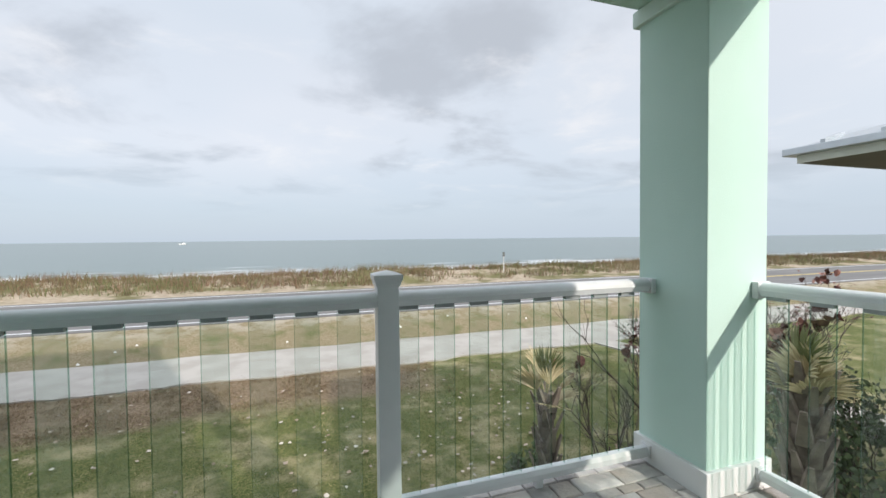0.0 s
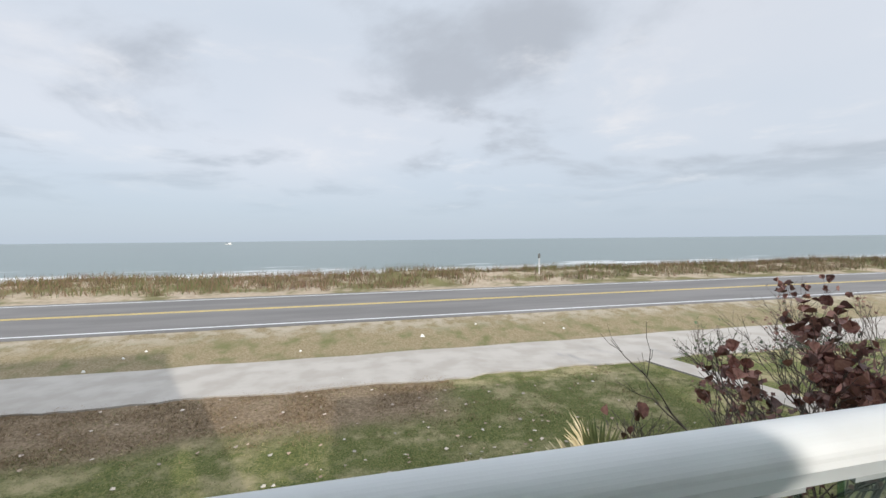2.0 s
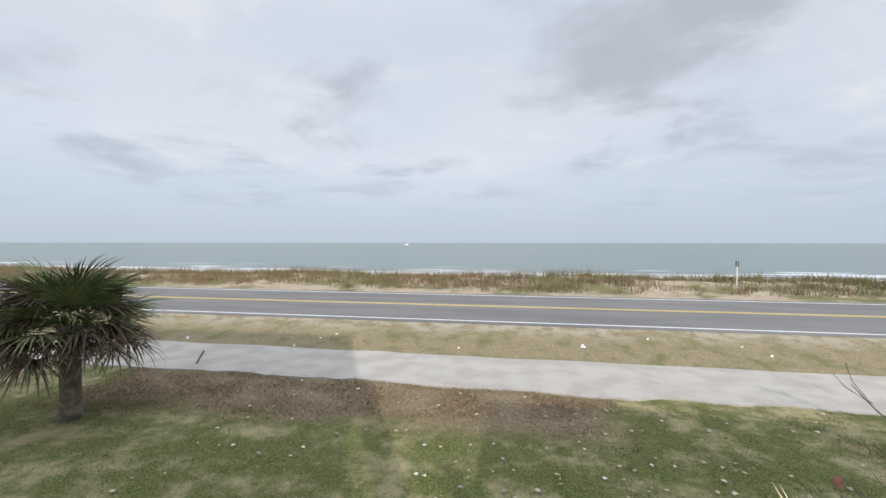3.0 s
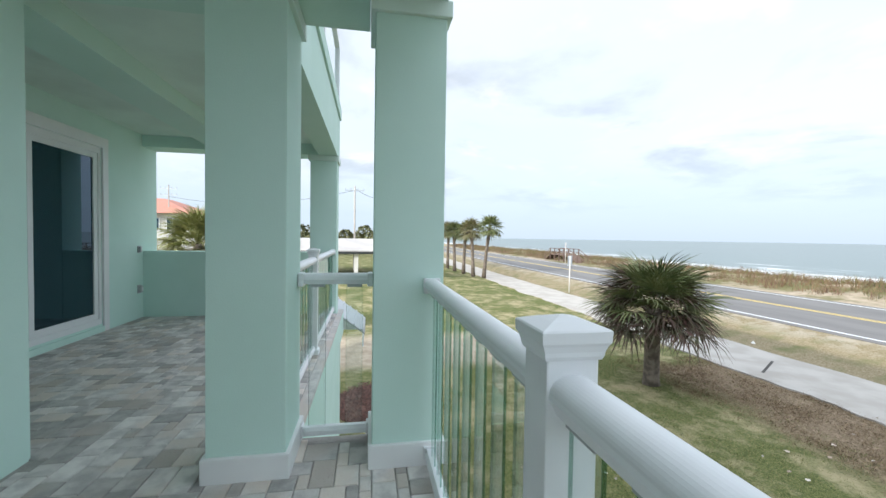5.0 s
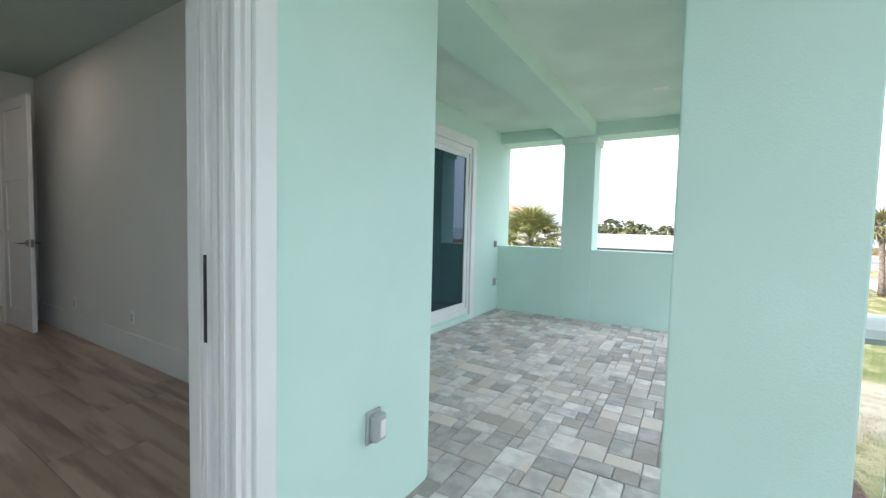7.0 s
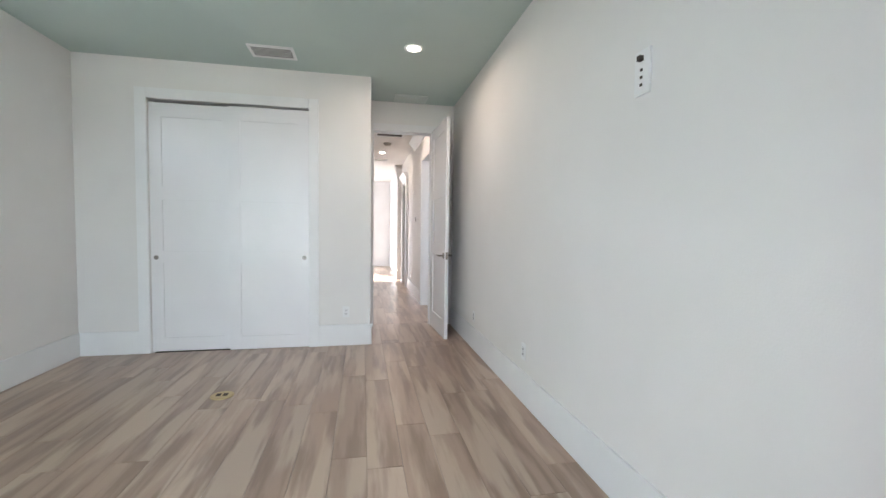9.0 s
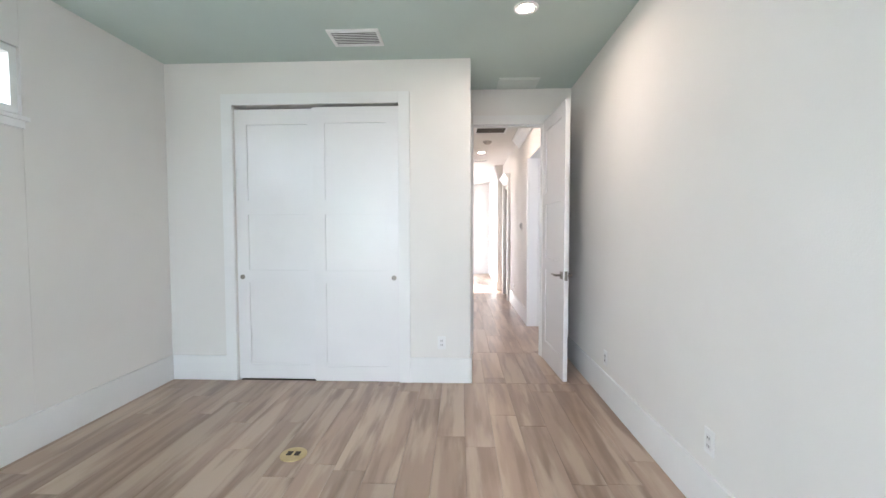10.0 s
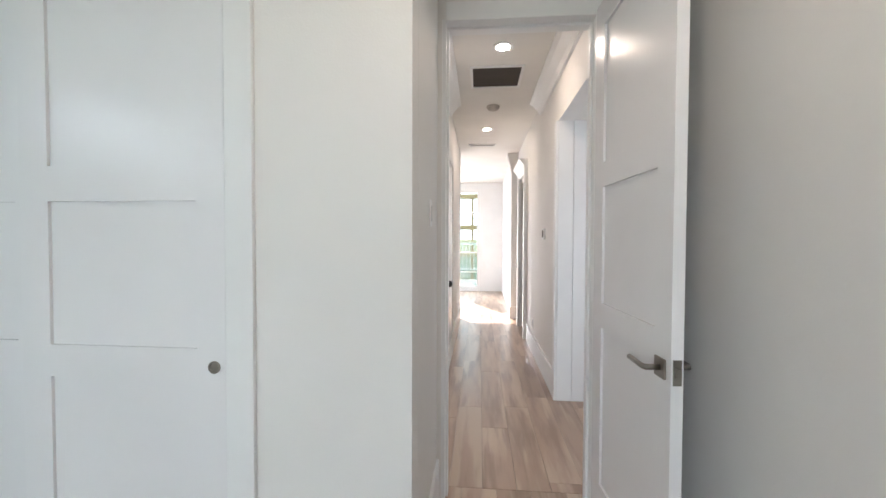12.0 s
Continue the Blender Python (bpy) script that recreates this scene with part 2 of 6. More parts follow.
def ground_material(name, kinds):
    """Grass, dry patches and sand, mixed by noise in world space."""
    m = bpy.data.materials.new(name)
    m.use_nodes = True
    nodes, links = m.node_tree.nodes, m.node_tree.links
    p = nodes["Principled BSDF"]
    p.inputs["Roughness"].default_value = 0.95
    p.inputs["Specular IOR Level"].default_value = 0.15
    g = nodes.new("ShaderNodeNewGeometry")
    s = nodes.new("ShaderNodeSeparateXYZ")
    links.new(g.outputs["Position"], s.inputs[0])

    def nz(sc, det, lo, hi, rough=0.6):
        n = nodes.new("ShaderNodeTexNoise")
        n.inputs["Scale"].default_value, n.inputs["Detail"].default_value, n.inputs["Roughness"].default_value = sc, det, rough
        links.new(g.outputs["Position"], n.inputs["Vector"])
        r = nodes.new("ShaderNodeMapRange")
        r.interpolation_type = "SMOOTHSTEP"
        r.inputs["From Min"].default_value, r.inputs["From Max"].default_value = lo, hi
        links.new(n.outputs["Fac"], r.inputs["Value"])
        return r.outputs[0], n.outputs["Fac"]

    def mx(f, a, b):
        x = nodes.new("ShaderNodeMix")
        x.data_type = "RGBA"
        links.new(f, x.inputs["Factor"])
        for i, v in ((6, a), (7, b)):
            if hasattr(v, "links"):
                links.new(v, x.inputs[i])
            else:
                x.inputs[i].default_value = (*v, 1)
        return x.outputs[2]

    def band(axis, a, b, wob=0.6):
        """1 where the axis, shifted by noise, runs from a to b or beyond."""
        add = nodes.new("ShaderNodeMath")
        add.operation = "MULTIPLY_ADD"
        links.new(nz(0.5, 6, 0, 1)[1], add.inputs[0])
        add.inputs[1].default_value = wob * 2
        links.new(s.outputs[axis], add.inputs[2])
        r = nodes.new("ShaderNodeMapRange")
        r.interpolation_type = "SMOOTHSTEP"
        r.inputs["From Min"].default_value, r.inputs["From Max"].default_value = a + wob, b + wob
        links.new(add.outputs[0], r.inputs["Value"])
        return r.outputs[0]

    def mul(a, b):
        n = nodes.new("ShaderNodeMath")
        n.operation = "MULTIPLY"
        links.new(a, n.inputs[0])
        links.new(b, n.inputs[1])
        return n.outputs[0]

    green = mx(nz(26, 8, 0.38, 0.62, 0.75)[0], (0.055, 0.08, 0.024), (0.18, 0.18, 0.068))
    green = mx(nz(0.9, 8, 0.44, 0.66, 0.72)[0], green, (0.33, 0.285, 0.165))
    tan = mx(nz(16, 8, 0.36, 0.64, 0.7)[0], (0.19, 0.155, 0.085), (0.30, 0.25, 0.17))
    brown = mx(nz(11, 8, 0.38, 0.62, 0.72)[0], (0.15, 0.112, 0.072), (0.29, 0.22, 0.15))
    sand = mx(nz(3, 6, 0.35, 0.65)[0], (0.33, 0.27, 0.20), (0.44, 0.37, 0.28))
    thatch = mul(band("Y", 7.9, 9.1, 1.1), mul(band("X", -11.2, -10.2, 0.9), mx_inv(nodes, links, band("X", 2.0, 3.6, 0.9))))
    col = mx(thatch, green, brown)
    verge = mx(nz(1.2, 5, 0.45, 0.68)[0], tan, (0.15, 0.15, 0.07))
    col = mx(band("Y", 13.0, 13.6, 0.4), col, verge)
    col = mx(band("Y", 15.2, 16.6, 0.5), col, mx(nz(1.5, 5, 0.4, 0.6)[0], tan, (0.36, 0.32, 0.25)))
    col = mx(band("Y", 26.4, 27.0, 0.3), col, mx(nz(0.35, 5, 0.42, 0.6)[0], sand, (0.16, 0.15, 0.07)))
    col = mx(band("Y", 38.0, 42.0, 0.3), col, sand)
    lot = mul(band("Y", -6.0, -5.5, 0.7), mul(mx_inv(nodes, links, band("X", -12.4, -11.2, 0.9)), band("X", -16.5, -15.2, 0.9)))
    lot2 = mul(lot, mx_inv(nodes, links, band("Y", 5.0, 7.0, 0.9)))
    col = mx(lot2, col, sand)
    links.new(col, p.inputs["Base Color"])
    b = nodes.new("ShaderNodeBump")
    b.inputs["Strength"].default_value, b.inputs["Distance"].default_value = 0.8, 0.05
    links.new(nz(14, 6, 0, 1)[1], b.inputs["Height"])
    links.new(b.outputs[0], p.inputs["Normal"])
    return m


def mx_inv(nodes, links, a):
    n = nodes.new("ShaderNodeMath")
    n.operation = "SUBTRACT"
    n.inputs[0].default_value = 1.0
    links.new(a, n.inputs[1])
    return n.outputs[0]


GROUND = ground_material("lawn_and_sand", None)
BLADE = material("grass_blade", (0.10, 0.13, 0.035), 0.7, second=(0.32, 0.28, 0.14), scale=0.9, detail=8, contrast=(0.42, 0.60), by_island=0.45, coords="World", spec=0.2)


def water_material():
    m = bpy.data.materials.new("sea_water")
    m.use_nodes = True
    nodes, links = m.node_tree.nodes, m.node_tree.links
    p = nodes["Principled BSDF"]
    p.inputs["Roughness"].default_value = 0.28
    g = nodes.new("ShaderNodeNewGeometry")
    s = nodes.new("ShaderNodeSeparateXYZ")
    links.new(g.outputs["Position"], s.inputs[0])
    mp = nodes.new("ShaderNodeMapping")
    mp.inputs["Scale"].default_value = (0.012, 0.08, 1)
    links.new(g.outputs["Position"], mp.inputs[0])
    n = nodes.new("ShaderNodeTexNoise")
    n.inputs["Scale"].default_value, n.inputs["Detail"].default_value = 1.0, 6
    links.new(mp.outputs[0], n.inputs["Vector"])
    base = nodes.new("ShaderNodeMix")
    base.data_type = "RGBA"
    base.inputs[6].default_value, base.inputs[7].default_value = (0.10, 0.142, 0.136, 1), (0.135, 0.175, 0.168, 1)
    links.new(n.outputs["Fac"], base.inputs["Factor"])
    near = nodes.new("ShaderNodeMapRange")
    near.inputs["From Min"].default_value, near.inputs["From Max"].default_value = 84, 140
    near.inputs["To Min"].default_value, near.inputs["To Max"].default_value = 0.19, -0.24
    links.new(s.outputs["Y"], near.inputs["Value"])
    mp2 = nodes.new("ShaderNodeMapping")
    mp2.inputs["Scale"].default_value = (0.035, 0.22, 1)
    links.new(g.outputs["Position"], mp2.inputs[0])
    n2 = nodes.new("ShaderNodeTexNoise")
    n2.inputs["Scale"].default_value, n2.inputs["Detail"].default_value, n2.inputs["Roughness"].default_value = 1.0, 9, 0.6
    links.new(mp2.outputs[0], n2.inputs["Vector"])
    add = nodes.new("ShaderNodeMath")
    links.new(near.outputs[0], add.inputs[0])
    links.new(n2.outputs["Fac"], add.inputs[1])
    foam = nodes.new("ShaderNodeMapRange")
    foam.inputs["From Min"].default_value, foam.inputs["From Max"].default_value = 0.62, 0.68
    links.new(add.outputs[0], foam.inputs["Value"])
    fx = nodes.new("ShaderNodeMix")
    fx.data_type = "RGBA"
    links.new(foam.outputs[0], fx.inputs["Factor"])
    links.new(base.outputs[2], fx.inputs[6])
    fx.inputs[7].default_value = (0.75, 0.77, 0.77, 1)
    links.new(fx.outputs[2], p.inputs["Base Color"])
    b = nodes.new("ShaderNodeBump")
    b.inputs["Strength"].default_value, b.inputs["Distance"].default_value = 0.5, 0.6
    links.new(n2.outputs["Fac"], b.inputs["Height"])
    links.new(b.outputs[0], p.inputs["Normal"])
    return m


WATER = water_material()


# ---- mesh building ----
class Geo:
    """Gathers vertices and faces in world metres."""

    def __init__(self):
        self.v, self.f = [], []

    def add(self, verts, faces):
        n = len(self.v)
        self.v.extend(verts)
        self.f.extend([tuple(i + n for i in f) for f in faces])
        return self

    def box(self, x0, x1, y0, y1, z0, z1):
        v = [(x, y, z) for z in (z0, z1) for y in (y0, y1) for x in (x0, x1)]
        return self.add(v, [(0, 2, 3, 1), (4, 5, 7, 6), (0, 1, 5, 4), (2, 6, 7, 3), (0, 4, 6, 2), (1, 3, 7, 5)])

    def loft(self, rings, closed=True, caps=True):
        n = len(rings[0])
        v = [p for r in rings for p in r]
        f = []
        for i in range(len(rings) - 1):
            for j in range(n if closed else n - 1):
                k = (j + 1) % n
                f.append((i * n + j, i * n + k, (i + 1) * n + k, (i + 1) * n + j))
        if caps:
            f += [tuple(range(n))[::-1], tuple(range((len(rings) - 1) * n, len(rings) * n))]
        return self.add(v, f)

    def square_rings(self, cx, cy, rows):
        """Rows of (z, half width): a square lathe."""
        return self.loft([[(cx - h, cy - h, z), (cx + h, cy - h, z), (cx + h, cy + h, z), (cx - h, cy + h, z)] for z, h in rows])

    def round_rings(self, cx, cy, rows, n=16):
        return self.loft([[(cx + r * math.cos(a * math.tau / n), cy + r * math.sin(a * math.tau / n), z) for a in range(n)] for z, r in rows])

    def tube(self, points, radii, n=6):
        rings = []
        pts = [Vector(p) for p in points]
        for i, p in enumerate(pts):
            d = (pts[min(i + 1, len(pts) - 1)] - pts[max(i - 1, 0)]).normalized()
            side = d.orthogonal().normalized() if abs(d.z) > 0.95 else d.cross(Vector((0, 0, 1))).normalized()
            up = side.cross(d)
            r = radii[i] if hasattr(radii, "__len__") else radii
            rings.append([tuple(p + r * (side * math.cos(a * math.tau / n) + up * math.sin(a * math.tau / n))) for a in range(n)])
        return self.loft(rings)

    def sweep_x(self, profile, x0, x1):
        """profile of (y, z) swept along x."""
        return self.loft([[(x0, y, z) for y, z in profile], [(x1, y, z) for y, z in profile]])

    def sweep_y(self, profile, y0, y1):
        """profile of (x, z) swept along y."""
        return self.loft([[(x, y0, z) for x, z in profile], [(x, y1, z) for x, z in profile]])


def origin_of(ob):
    p = Vector((0, 0, 0))
    while ob:
        p += ob.location
        ob = ob.parent
    return p


def mesh_from(name, geo, mat, base, bevel=0.0, smooth=False):
    me = bpy.data.meshes.new(name)
    b = Vector(base)
    me.from_pydata([tuple(Vector(v) - b) for v in geo.v], [], geo.f)
    bm = bmesh.new()
    bm.from_mesh(me)
    bmesh.ops.recalc_face_normals(bm, faces=bm.faces)
    if bevel:
        sharp = [e for e in bm.edges if len(e.link_faces) == 2 and e.calc_face_angle() > 0.5]
        bmesh.ops.bevel(bm, geom=sharp, offset=bevel, segments=2, profile=0.6, affect="EDGES")
    bm.to_mesh(me)
    bm.free()
    if smooth:
        me.polygons.foreach_set("use_smooth", [True] * len(me.polygons))
    me.materials.append(mat)
    me.update()
    return me


def thing(name, base, label, category, group=""):
    return tagged_at(new(name), base, label, category, group)


def tagged_at(ob, base, label, category, group):
    ob.location = base
    return tagged(ob, label, category, group)


def part(name, geo, mat, parent=None, label="", bevel=0.0, smooth=False, kind="", base=None):
    o = origin_of(parent) if parent else Vector(base or (0, 0, 0))
    c = Vector(base) if base else o
    ob = new(name, mesh_from(name, geo, mat, c, bevel, smooth))
    ob.location = c - (o if parent else Vector((0, 0, 0)))
    if parent:
        ob.parent = parent
    return tagged(ob, label, kind=kind)


def solid(name, geo, mat, label, category, base, bevel=0.0, smooth=False, group="", kind=""):
    """A thing of one mesh."""
    ob = new(name, mesh_from(name, geo, mat, base, bevel, smooth))
    ob.location = base
    return tagged(ob, label, category, group, kind)


def structure(name, geo, mat, label="", bevel=0.0, smooth=False):
    ob = new(name, mesh_from(name, geo, mat, (0, 0, 0), bevel, smooth))
    return tagged(ob, label, "", "", "structure")


# ---- measures ----
GZ = -2.72           # lawn
RZ = -2.10           # road
IN = 0.11            # inner floor
CE = 2.83            # balcony ceiling
CI = 2.88            # room ceiling
CAPZ = 2.56


def ground_height(x, y):
    if y < 14:
        z = GZ
    elif y < 16.6:
        z = GZ + (RZ - 0.03 - GZ) * (y - 14) / 2.6
    elif y < 26.6:
        z = RZ - 0.03
    elif y < 46:
        ridge = math.exp(-((y - 33) / 3.6) ** 2)
        z = RZ - 0.03 + ridge * (0.55 + 0.35 * noise.noise(Vector((x * 0.09, y * 0.15, 0)))) + 0.15 * noise.noise(Vector((x * 0.4, y * 0.4, 3))) * min(1, (y - 26.6) / 2)
        if y > 37:
            z -= (y - 37) * 0.16
    else:
        z = RZ - 1.47 - (y - 46) * 0.07
    if y < 10.5:
        z += 0.035 * noise.noise(Vector((x * 0.6, y * 0.6, 1)))
    if x < -30 and y < 9.5:
        z += min(1.0, (-30 - x) / 20) * 0.3
    return z


def axis(near0, near1, step, far):
    a = list(np.arange(near0, near1, step))
    s, x = step, near1
    while x < far[1]:
        a.append(x)
        s *= 1.35
        x += s
    a.append(far[1])
    s, x = step, near0
    while x > far[0]:
        s *= 1.35
        x -= s
        a.insert(0, max(x, far[0]))
    return a


def build_ground():
    xs = axis(-70, 60, 1.0, (-3500, 3500))
    ys = sorted(set(list(np.arange(-12, 50, 0.6)) + [-3000, -1000, -300, -120, -60, -35, -20, 54, 60, 66, 72, 80, 95]))
    g = Geo()
    g.v = [(x, y, ground_height(x, y)) for y in ys for x in xs]
    n = len(xs)
    g.f = [(j * n + i, j * n + i + 1, (j + 1) * n + i + 1, (j + 1) * n + i) for j in range(len(ys) - 1) for i in range(n - 1)]
    me = bpy.data.meshes.new("ground")
    me.from_pydata(g.v, [], g.f)
    me.materials.append(GROUND)
    ob = new("ground", me)
    tagged(ob, "patchy lawn, sandy verge and low sand dune", "", "", "structure")


def slab_strip(name, x0, x1, y0, y1, z, mat, label, step=1.5, wob=0.0, thick=0.08, seed=0.0):
    """A paved strip along x whose edges may wander."""
    g = Geo()
    xs = np.arange(x0, x1 + step, step)
    rings = []
    for x in xs:
        a = wob * noise.noise(Vector((x * 0.45, seed, 0.3))) + wob * 0.5 * noise.noise(Vector((x * 1.7, seed, 0.9)))
        b = wob * 0.5 * noise.noise(Vector((x * 0.5, seed + 4, 0.6)))
        rings.append([(x, y0 + a, z - thick), (x, y1 + b, z - thick), (x, y1 + b, z), (x, y0 + a, z)])
    g.loft(rings)
    return structure(name, g, mat, label)


build_ground()
water = structure("water", Geo().add([(-6000, 60, -5.2), (6000, 60, -5.2), (6000, 4700, -5.2), (-6000, 4700, -5.2)], [(0, 1, 2, 3)]), WATER,
                  "grey-green sea with low breakers")
slab_strip("road", -900, 900, 16.9, 26.6, RZ, ASPHALT, "two-lane asphalt coast road", 30)
for n, y, mat, lab in (("road_line", 17.42, LINEW, "white edge line"), ("road_line", 25.98, LINEW, "white edge line"),
                       ("road_line", 21.55, LINEY, "yellow centre line"), ("road_line", 21.82, LINEY, "yellow centre line")):
    structure(n, Geo().box(-900, 900, y - 0.06, y + 0.06, RZ, RZ + 0.006), mat, lab)
slab_strip("pavement", -160, 60, 10.93, 13.98, GZ + 0.045, CONCRETE, "pale concrete shared path with ragged sandy edges", 0.3, 0.32)
g = Geo()
rings = []
for i in range(14):
    t = i / 13
    y = 11.0 - t * 8.5
    x = 10.2 + 0.5 * math.sin(t * 2.4) + 0.6 * t
    rings.append([(x - 0.45, y, GZ - 0.03), (x + 0.45, y, GZ - 0.03), (x + 0.45, y, GZ + 0.05), (x - 0.45, y, GZ + 0.05)])
g.loft(rings)
structure("pavement", g, CONCRETE, "narrow pale path to the pavement")


# ---- the house ----
def wall_box(name, x0, x1, y0, y1, z0, z1, mat=STUCCO, label=""):
    return structure(name, Geo().box(x0, x1, y0, y1, z0, z1), mat, label)


# balcony slabs
wall_box("balcony_slab", -2.0, 2.0, -2.28, 0.07, -0.42, -0.05, STUCCO, "mint balcony slab")
wall_box("balcony_slab", -6.77, -2.0, -3.83, -0.80, -0.42, -0.05, STUCCO, "mint balcony slab")
# front wall of the bedroom
FY0, FY1 = -2.58, -2.28      # inner and outer face
OX0, OX1, OZ = -0.98, 1.72, 2.50
HW = -2.0
EW = 1.89                    # inner face of the east wall
WW = -1.81                   # inner face of the west wall
wall_box("wall_north", HW, OX0 - 0.02, FY0, FY1, -0.05, 3.3, STUCCO, "mint stucco wall beside the sliding door")
wall_box("wall_north", OX1 + 0.02, 2.1, FY0, FY1, -0.05, 3.3, STUCCO, "mint stucco wall")
wall_box("wall_north", OX0 - 0.02, OX1 + 0.02, FY0, FY1, OZ + 0.02, 3.3, STUCCO, "mint stucco wall over the sliding door")
wall_box("threshold", OX0 - 0.02, OX1 + 0.02, FY0, FY1, -0.05, IN - 0.02, CONCRETE, "pale door sill")
wall_box("wall_west", HW, HW + 0.14, -3.83, FY0 - 0.002, -0.05, 3.3, STUCCO, "mint stucco side wall")
# recessed wall with the second sliding door
D2X0, D2X1 = -5.36, -3.1
wall_box("wall_north", -6.34, D2X0, -4.03, -3.83, -0.05, 3.3, STUCCO, "mint stucco wall with outlet boxes")
wall_box("wall_north", D2X1, HW, -4.03, -3.83, -0.05, 3.3, STUCCO, "mint stucco wall")
wall_box("wall_north", D2X0, D2X1, -4.03, -3.83, 2.42, 3.3, STUCCO, "mint stucco wall")
wall_box("wall_north", D2X0, D2X1, -4.03, -3.83, -0.05, 0.10, STUCCO, "mint stucco sill")
# parapet on the west
for y0, y1 in ((-3.83, -2.811), (-2.369, -1.331)):
    wall_box("parapet", -6.62, -6.345, y0, y1, -0.05, 1.03, STUCCO, "mint stucco parapet")
wall_box("wall_west", -6.77, -6.34, -4.6, -3.832, GZ - 0.1, 6.2, STUCCO, "mint stucco wall end")


def pillar(x0, y0, label, w=0.43, side=0.43, plinth=True):
    base = (x0 + w / 2, y0 + side / 2, -0.05)
    t = thing("pillar", base, label, "pillar", "mint pillars")
    g = Geo().box(x0, x0 + w, y0, y0 + side, -0.05, 2.655)
    part("shaft", g, STUCCO, t, bevel=0.006)
    if plinth:
        part("plinth", Geo().box(x0 - 0.022, x0 + w + 0.022, y0 - 0.022, y0 + side + 0.022, -0.004, 0.135), WHITE, t, "pale plinth band", bevel=0.006)
    part("capital", Geo().box(x0 - 0.028, x0 + w + 0.028, y0 - 0.028, y0 + side + 0.028, CAPZ, 2.652), STUCCO_CEIL, t, "pale capital band", bevel=0.006)
    return t


pillar(1.545, -0.36, "square mint stucco pillar at the sunlit balcony corner", w=0.42, side=0.44)
pillar(-2.03, -0.33, "square mint stucco pillar where two glass railings meet", side=0.40)
pillar(-2.03, -1.197, "square mint stucco pillar beside the broad terrace", w=0.445, side=0.405)
pillar(-6.77, -2.81, "square mint stucco pillar standing in the parapet", side=0.44, plinth=False)
pillar(-6.77, -1.33, "square mint stucco pillar at the far terrace corner", plinth=False)
structure("beam", Geo().box(-2.03, 2.0, -0.36, 0.07, 2.655, 3.3), STUCCO, "mint beam over the sea side")
structure("beam", Geo().box(-2.03, -1.6, -2.278, -0.362, 2.655, 3.3), STUCCO, "mint beam across the balcony")
structure("beam", Geo().box(1.57, 2.0, -2.278, -0.362, 2.655, 3.3), STUCCO, "mint beam across the balcony")
structure("beam", Geo().box(-6.77, -2.032, -1.20, -0.89, 2.655, 3.35), STUCCO, "mint fascia beam")
structure("beam", Geo().box(-6.34, -2.002, -2.81, -2.37, 2.655, 3.3), STUCCO, "mint beam across the terrace")
structure("beam", Geo().box(-6.77, -6.342, -3.83, -1.202, 2.655, 3.3), STUCCO, "mint beam over the parapet")
structure("ceiling", Geo().box(-1.598, 1.568, -2.278, -0.362, CE, 3.2), STUCCO_CEIL, "pale balcony ceiling")
structure("ceiling", Geo().box(-6.34, -2.032, -3.83, -1.202, CE, 3.2), STUCCO_CEIL, "pale terrace ceiling")
# upper storey and lower storey
wall_box("wall_upper", -6.77, 2.1, -16.5, -3.84, 3.36, 6.0, STUCCO, "mint upper storey")
wall_box("wall_upper", -1.6, 2.1, -3.838, -1.0, 3.36, 6.0, STUCCO, "mint upper storey")
structure("roof", Geo().box(-7.0, 2.12, -16.9, -0.9, 6.0, 6.3), ROOFM, "metal roof slab")
structure("roof", Geo().box(-6.77, 2.1, -16.5, -2.6, 3.302, 3.358), STUCCO, "upper floor slab")
wall_box("upper_slab", -6.78, -2.0, -2.6, -0.862, 3.36, 3.55, STUCCO, "mint upper balcony edge")
wall_box("wall_lower", -6.72, 2.0, -16.5, -0.85, GZ - 0.1, -0.422, STUCCO, "mint lower storey")
# bedroom shell
wall_box("wall_east", EW, EW + 0.16, -3.50, FY0 - 0.002, IN - 0.1, 3.3, WALLIN, "warm white wall")
wall_box("wall_east", EW, EW + 0.16, -6.99, -5.67, IN - 0.1, 3.3, WALLIN, "warm white wall")
wall_box("wall_east", EW, EW + 0.16, -5.668, -3.502, IN - 0.1, 2.10, WALLIN, "warm white wall under the high window")
wall_box("wall_east", EW, EW + 0.16, -5.668, -3.502, 2.50, 3.3, WALLIN, "warm white wall over the high window")
wall_box("wall_inner", WW - 0.12, WW, -7.75, FY0 - 0.002, IN - 0.1, 3.3, WALLIN, "long warm white bedroom wall")
wall_box("wall_inner", HW + 0.142, OX0 - 0.02, FY0 - 0.03, FY0 - 0.003, IN - 0.1, CI, WALLIN, "warm white wall by the sliding door")
wall_box("wall_inner", OX1 + 0.02, EW - 0.002, FY0 - 0.03, FY0 - 0.003, IN - 0.1, CI, WALLIN, "warm white wall")
wall_box("wall_inner", OX0 - 0.02, OX1 + 0.02, FY0 - 0.03, FY0 - 0.003, OZ + 0.02, CI, WALLIN, "warm white wall over the sliding door")
CY = -6.84
CX0, CX1, CZ = -0.155, 1.29, 2.515      # closet opening
BX = -0.768
wall_box("wall_closet", BX, CX0, CY - 0.13, CY, IN - 0.1, CI, WALLIN, "warm white closet wall")
wall_box("wall_closet", CX1, EW, CY - 0.13, CY, IN - 0.1, CI, WALLIN, "warm white closet wall")
wall_box("wall_closet", CX0, CX1, CY - 0.13, CY, CZ, CI, WALLIN, "warm white wall over the closet")
wall_box("wall_closet", BX, BX + 0.12, -7.6, CY - 0.132, IN - 0.1, CI, WALLIN, "warm white closet return")
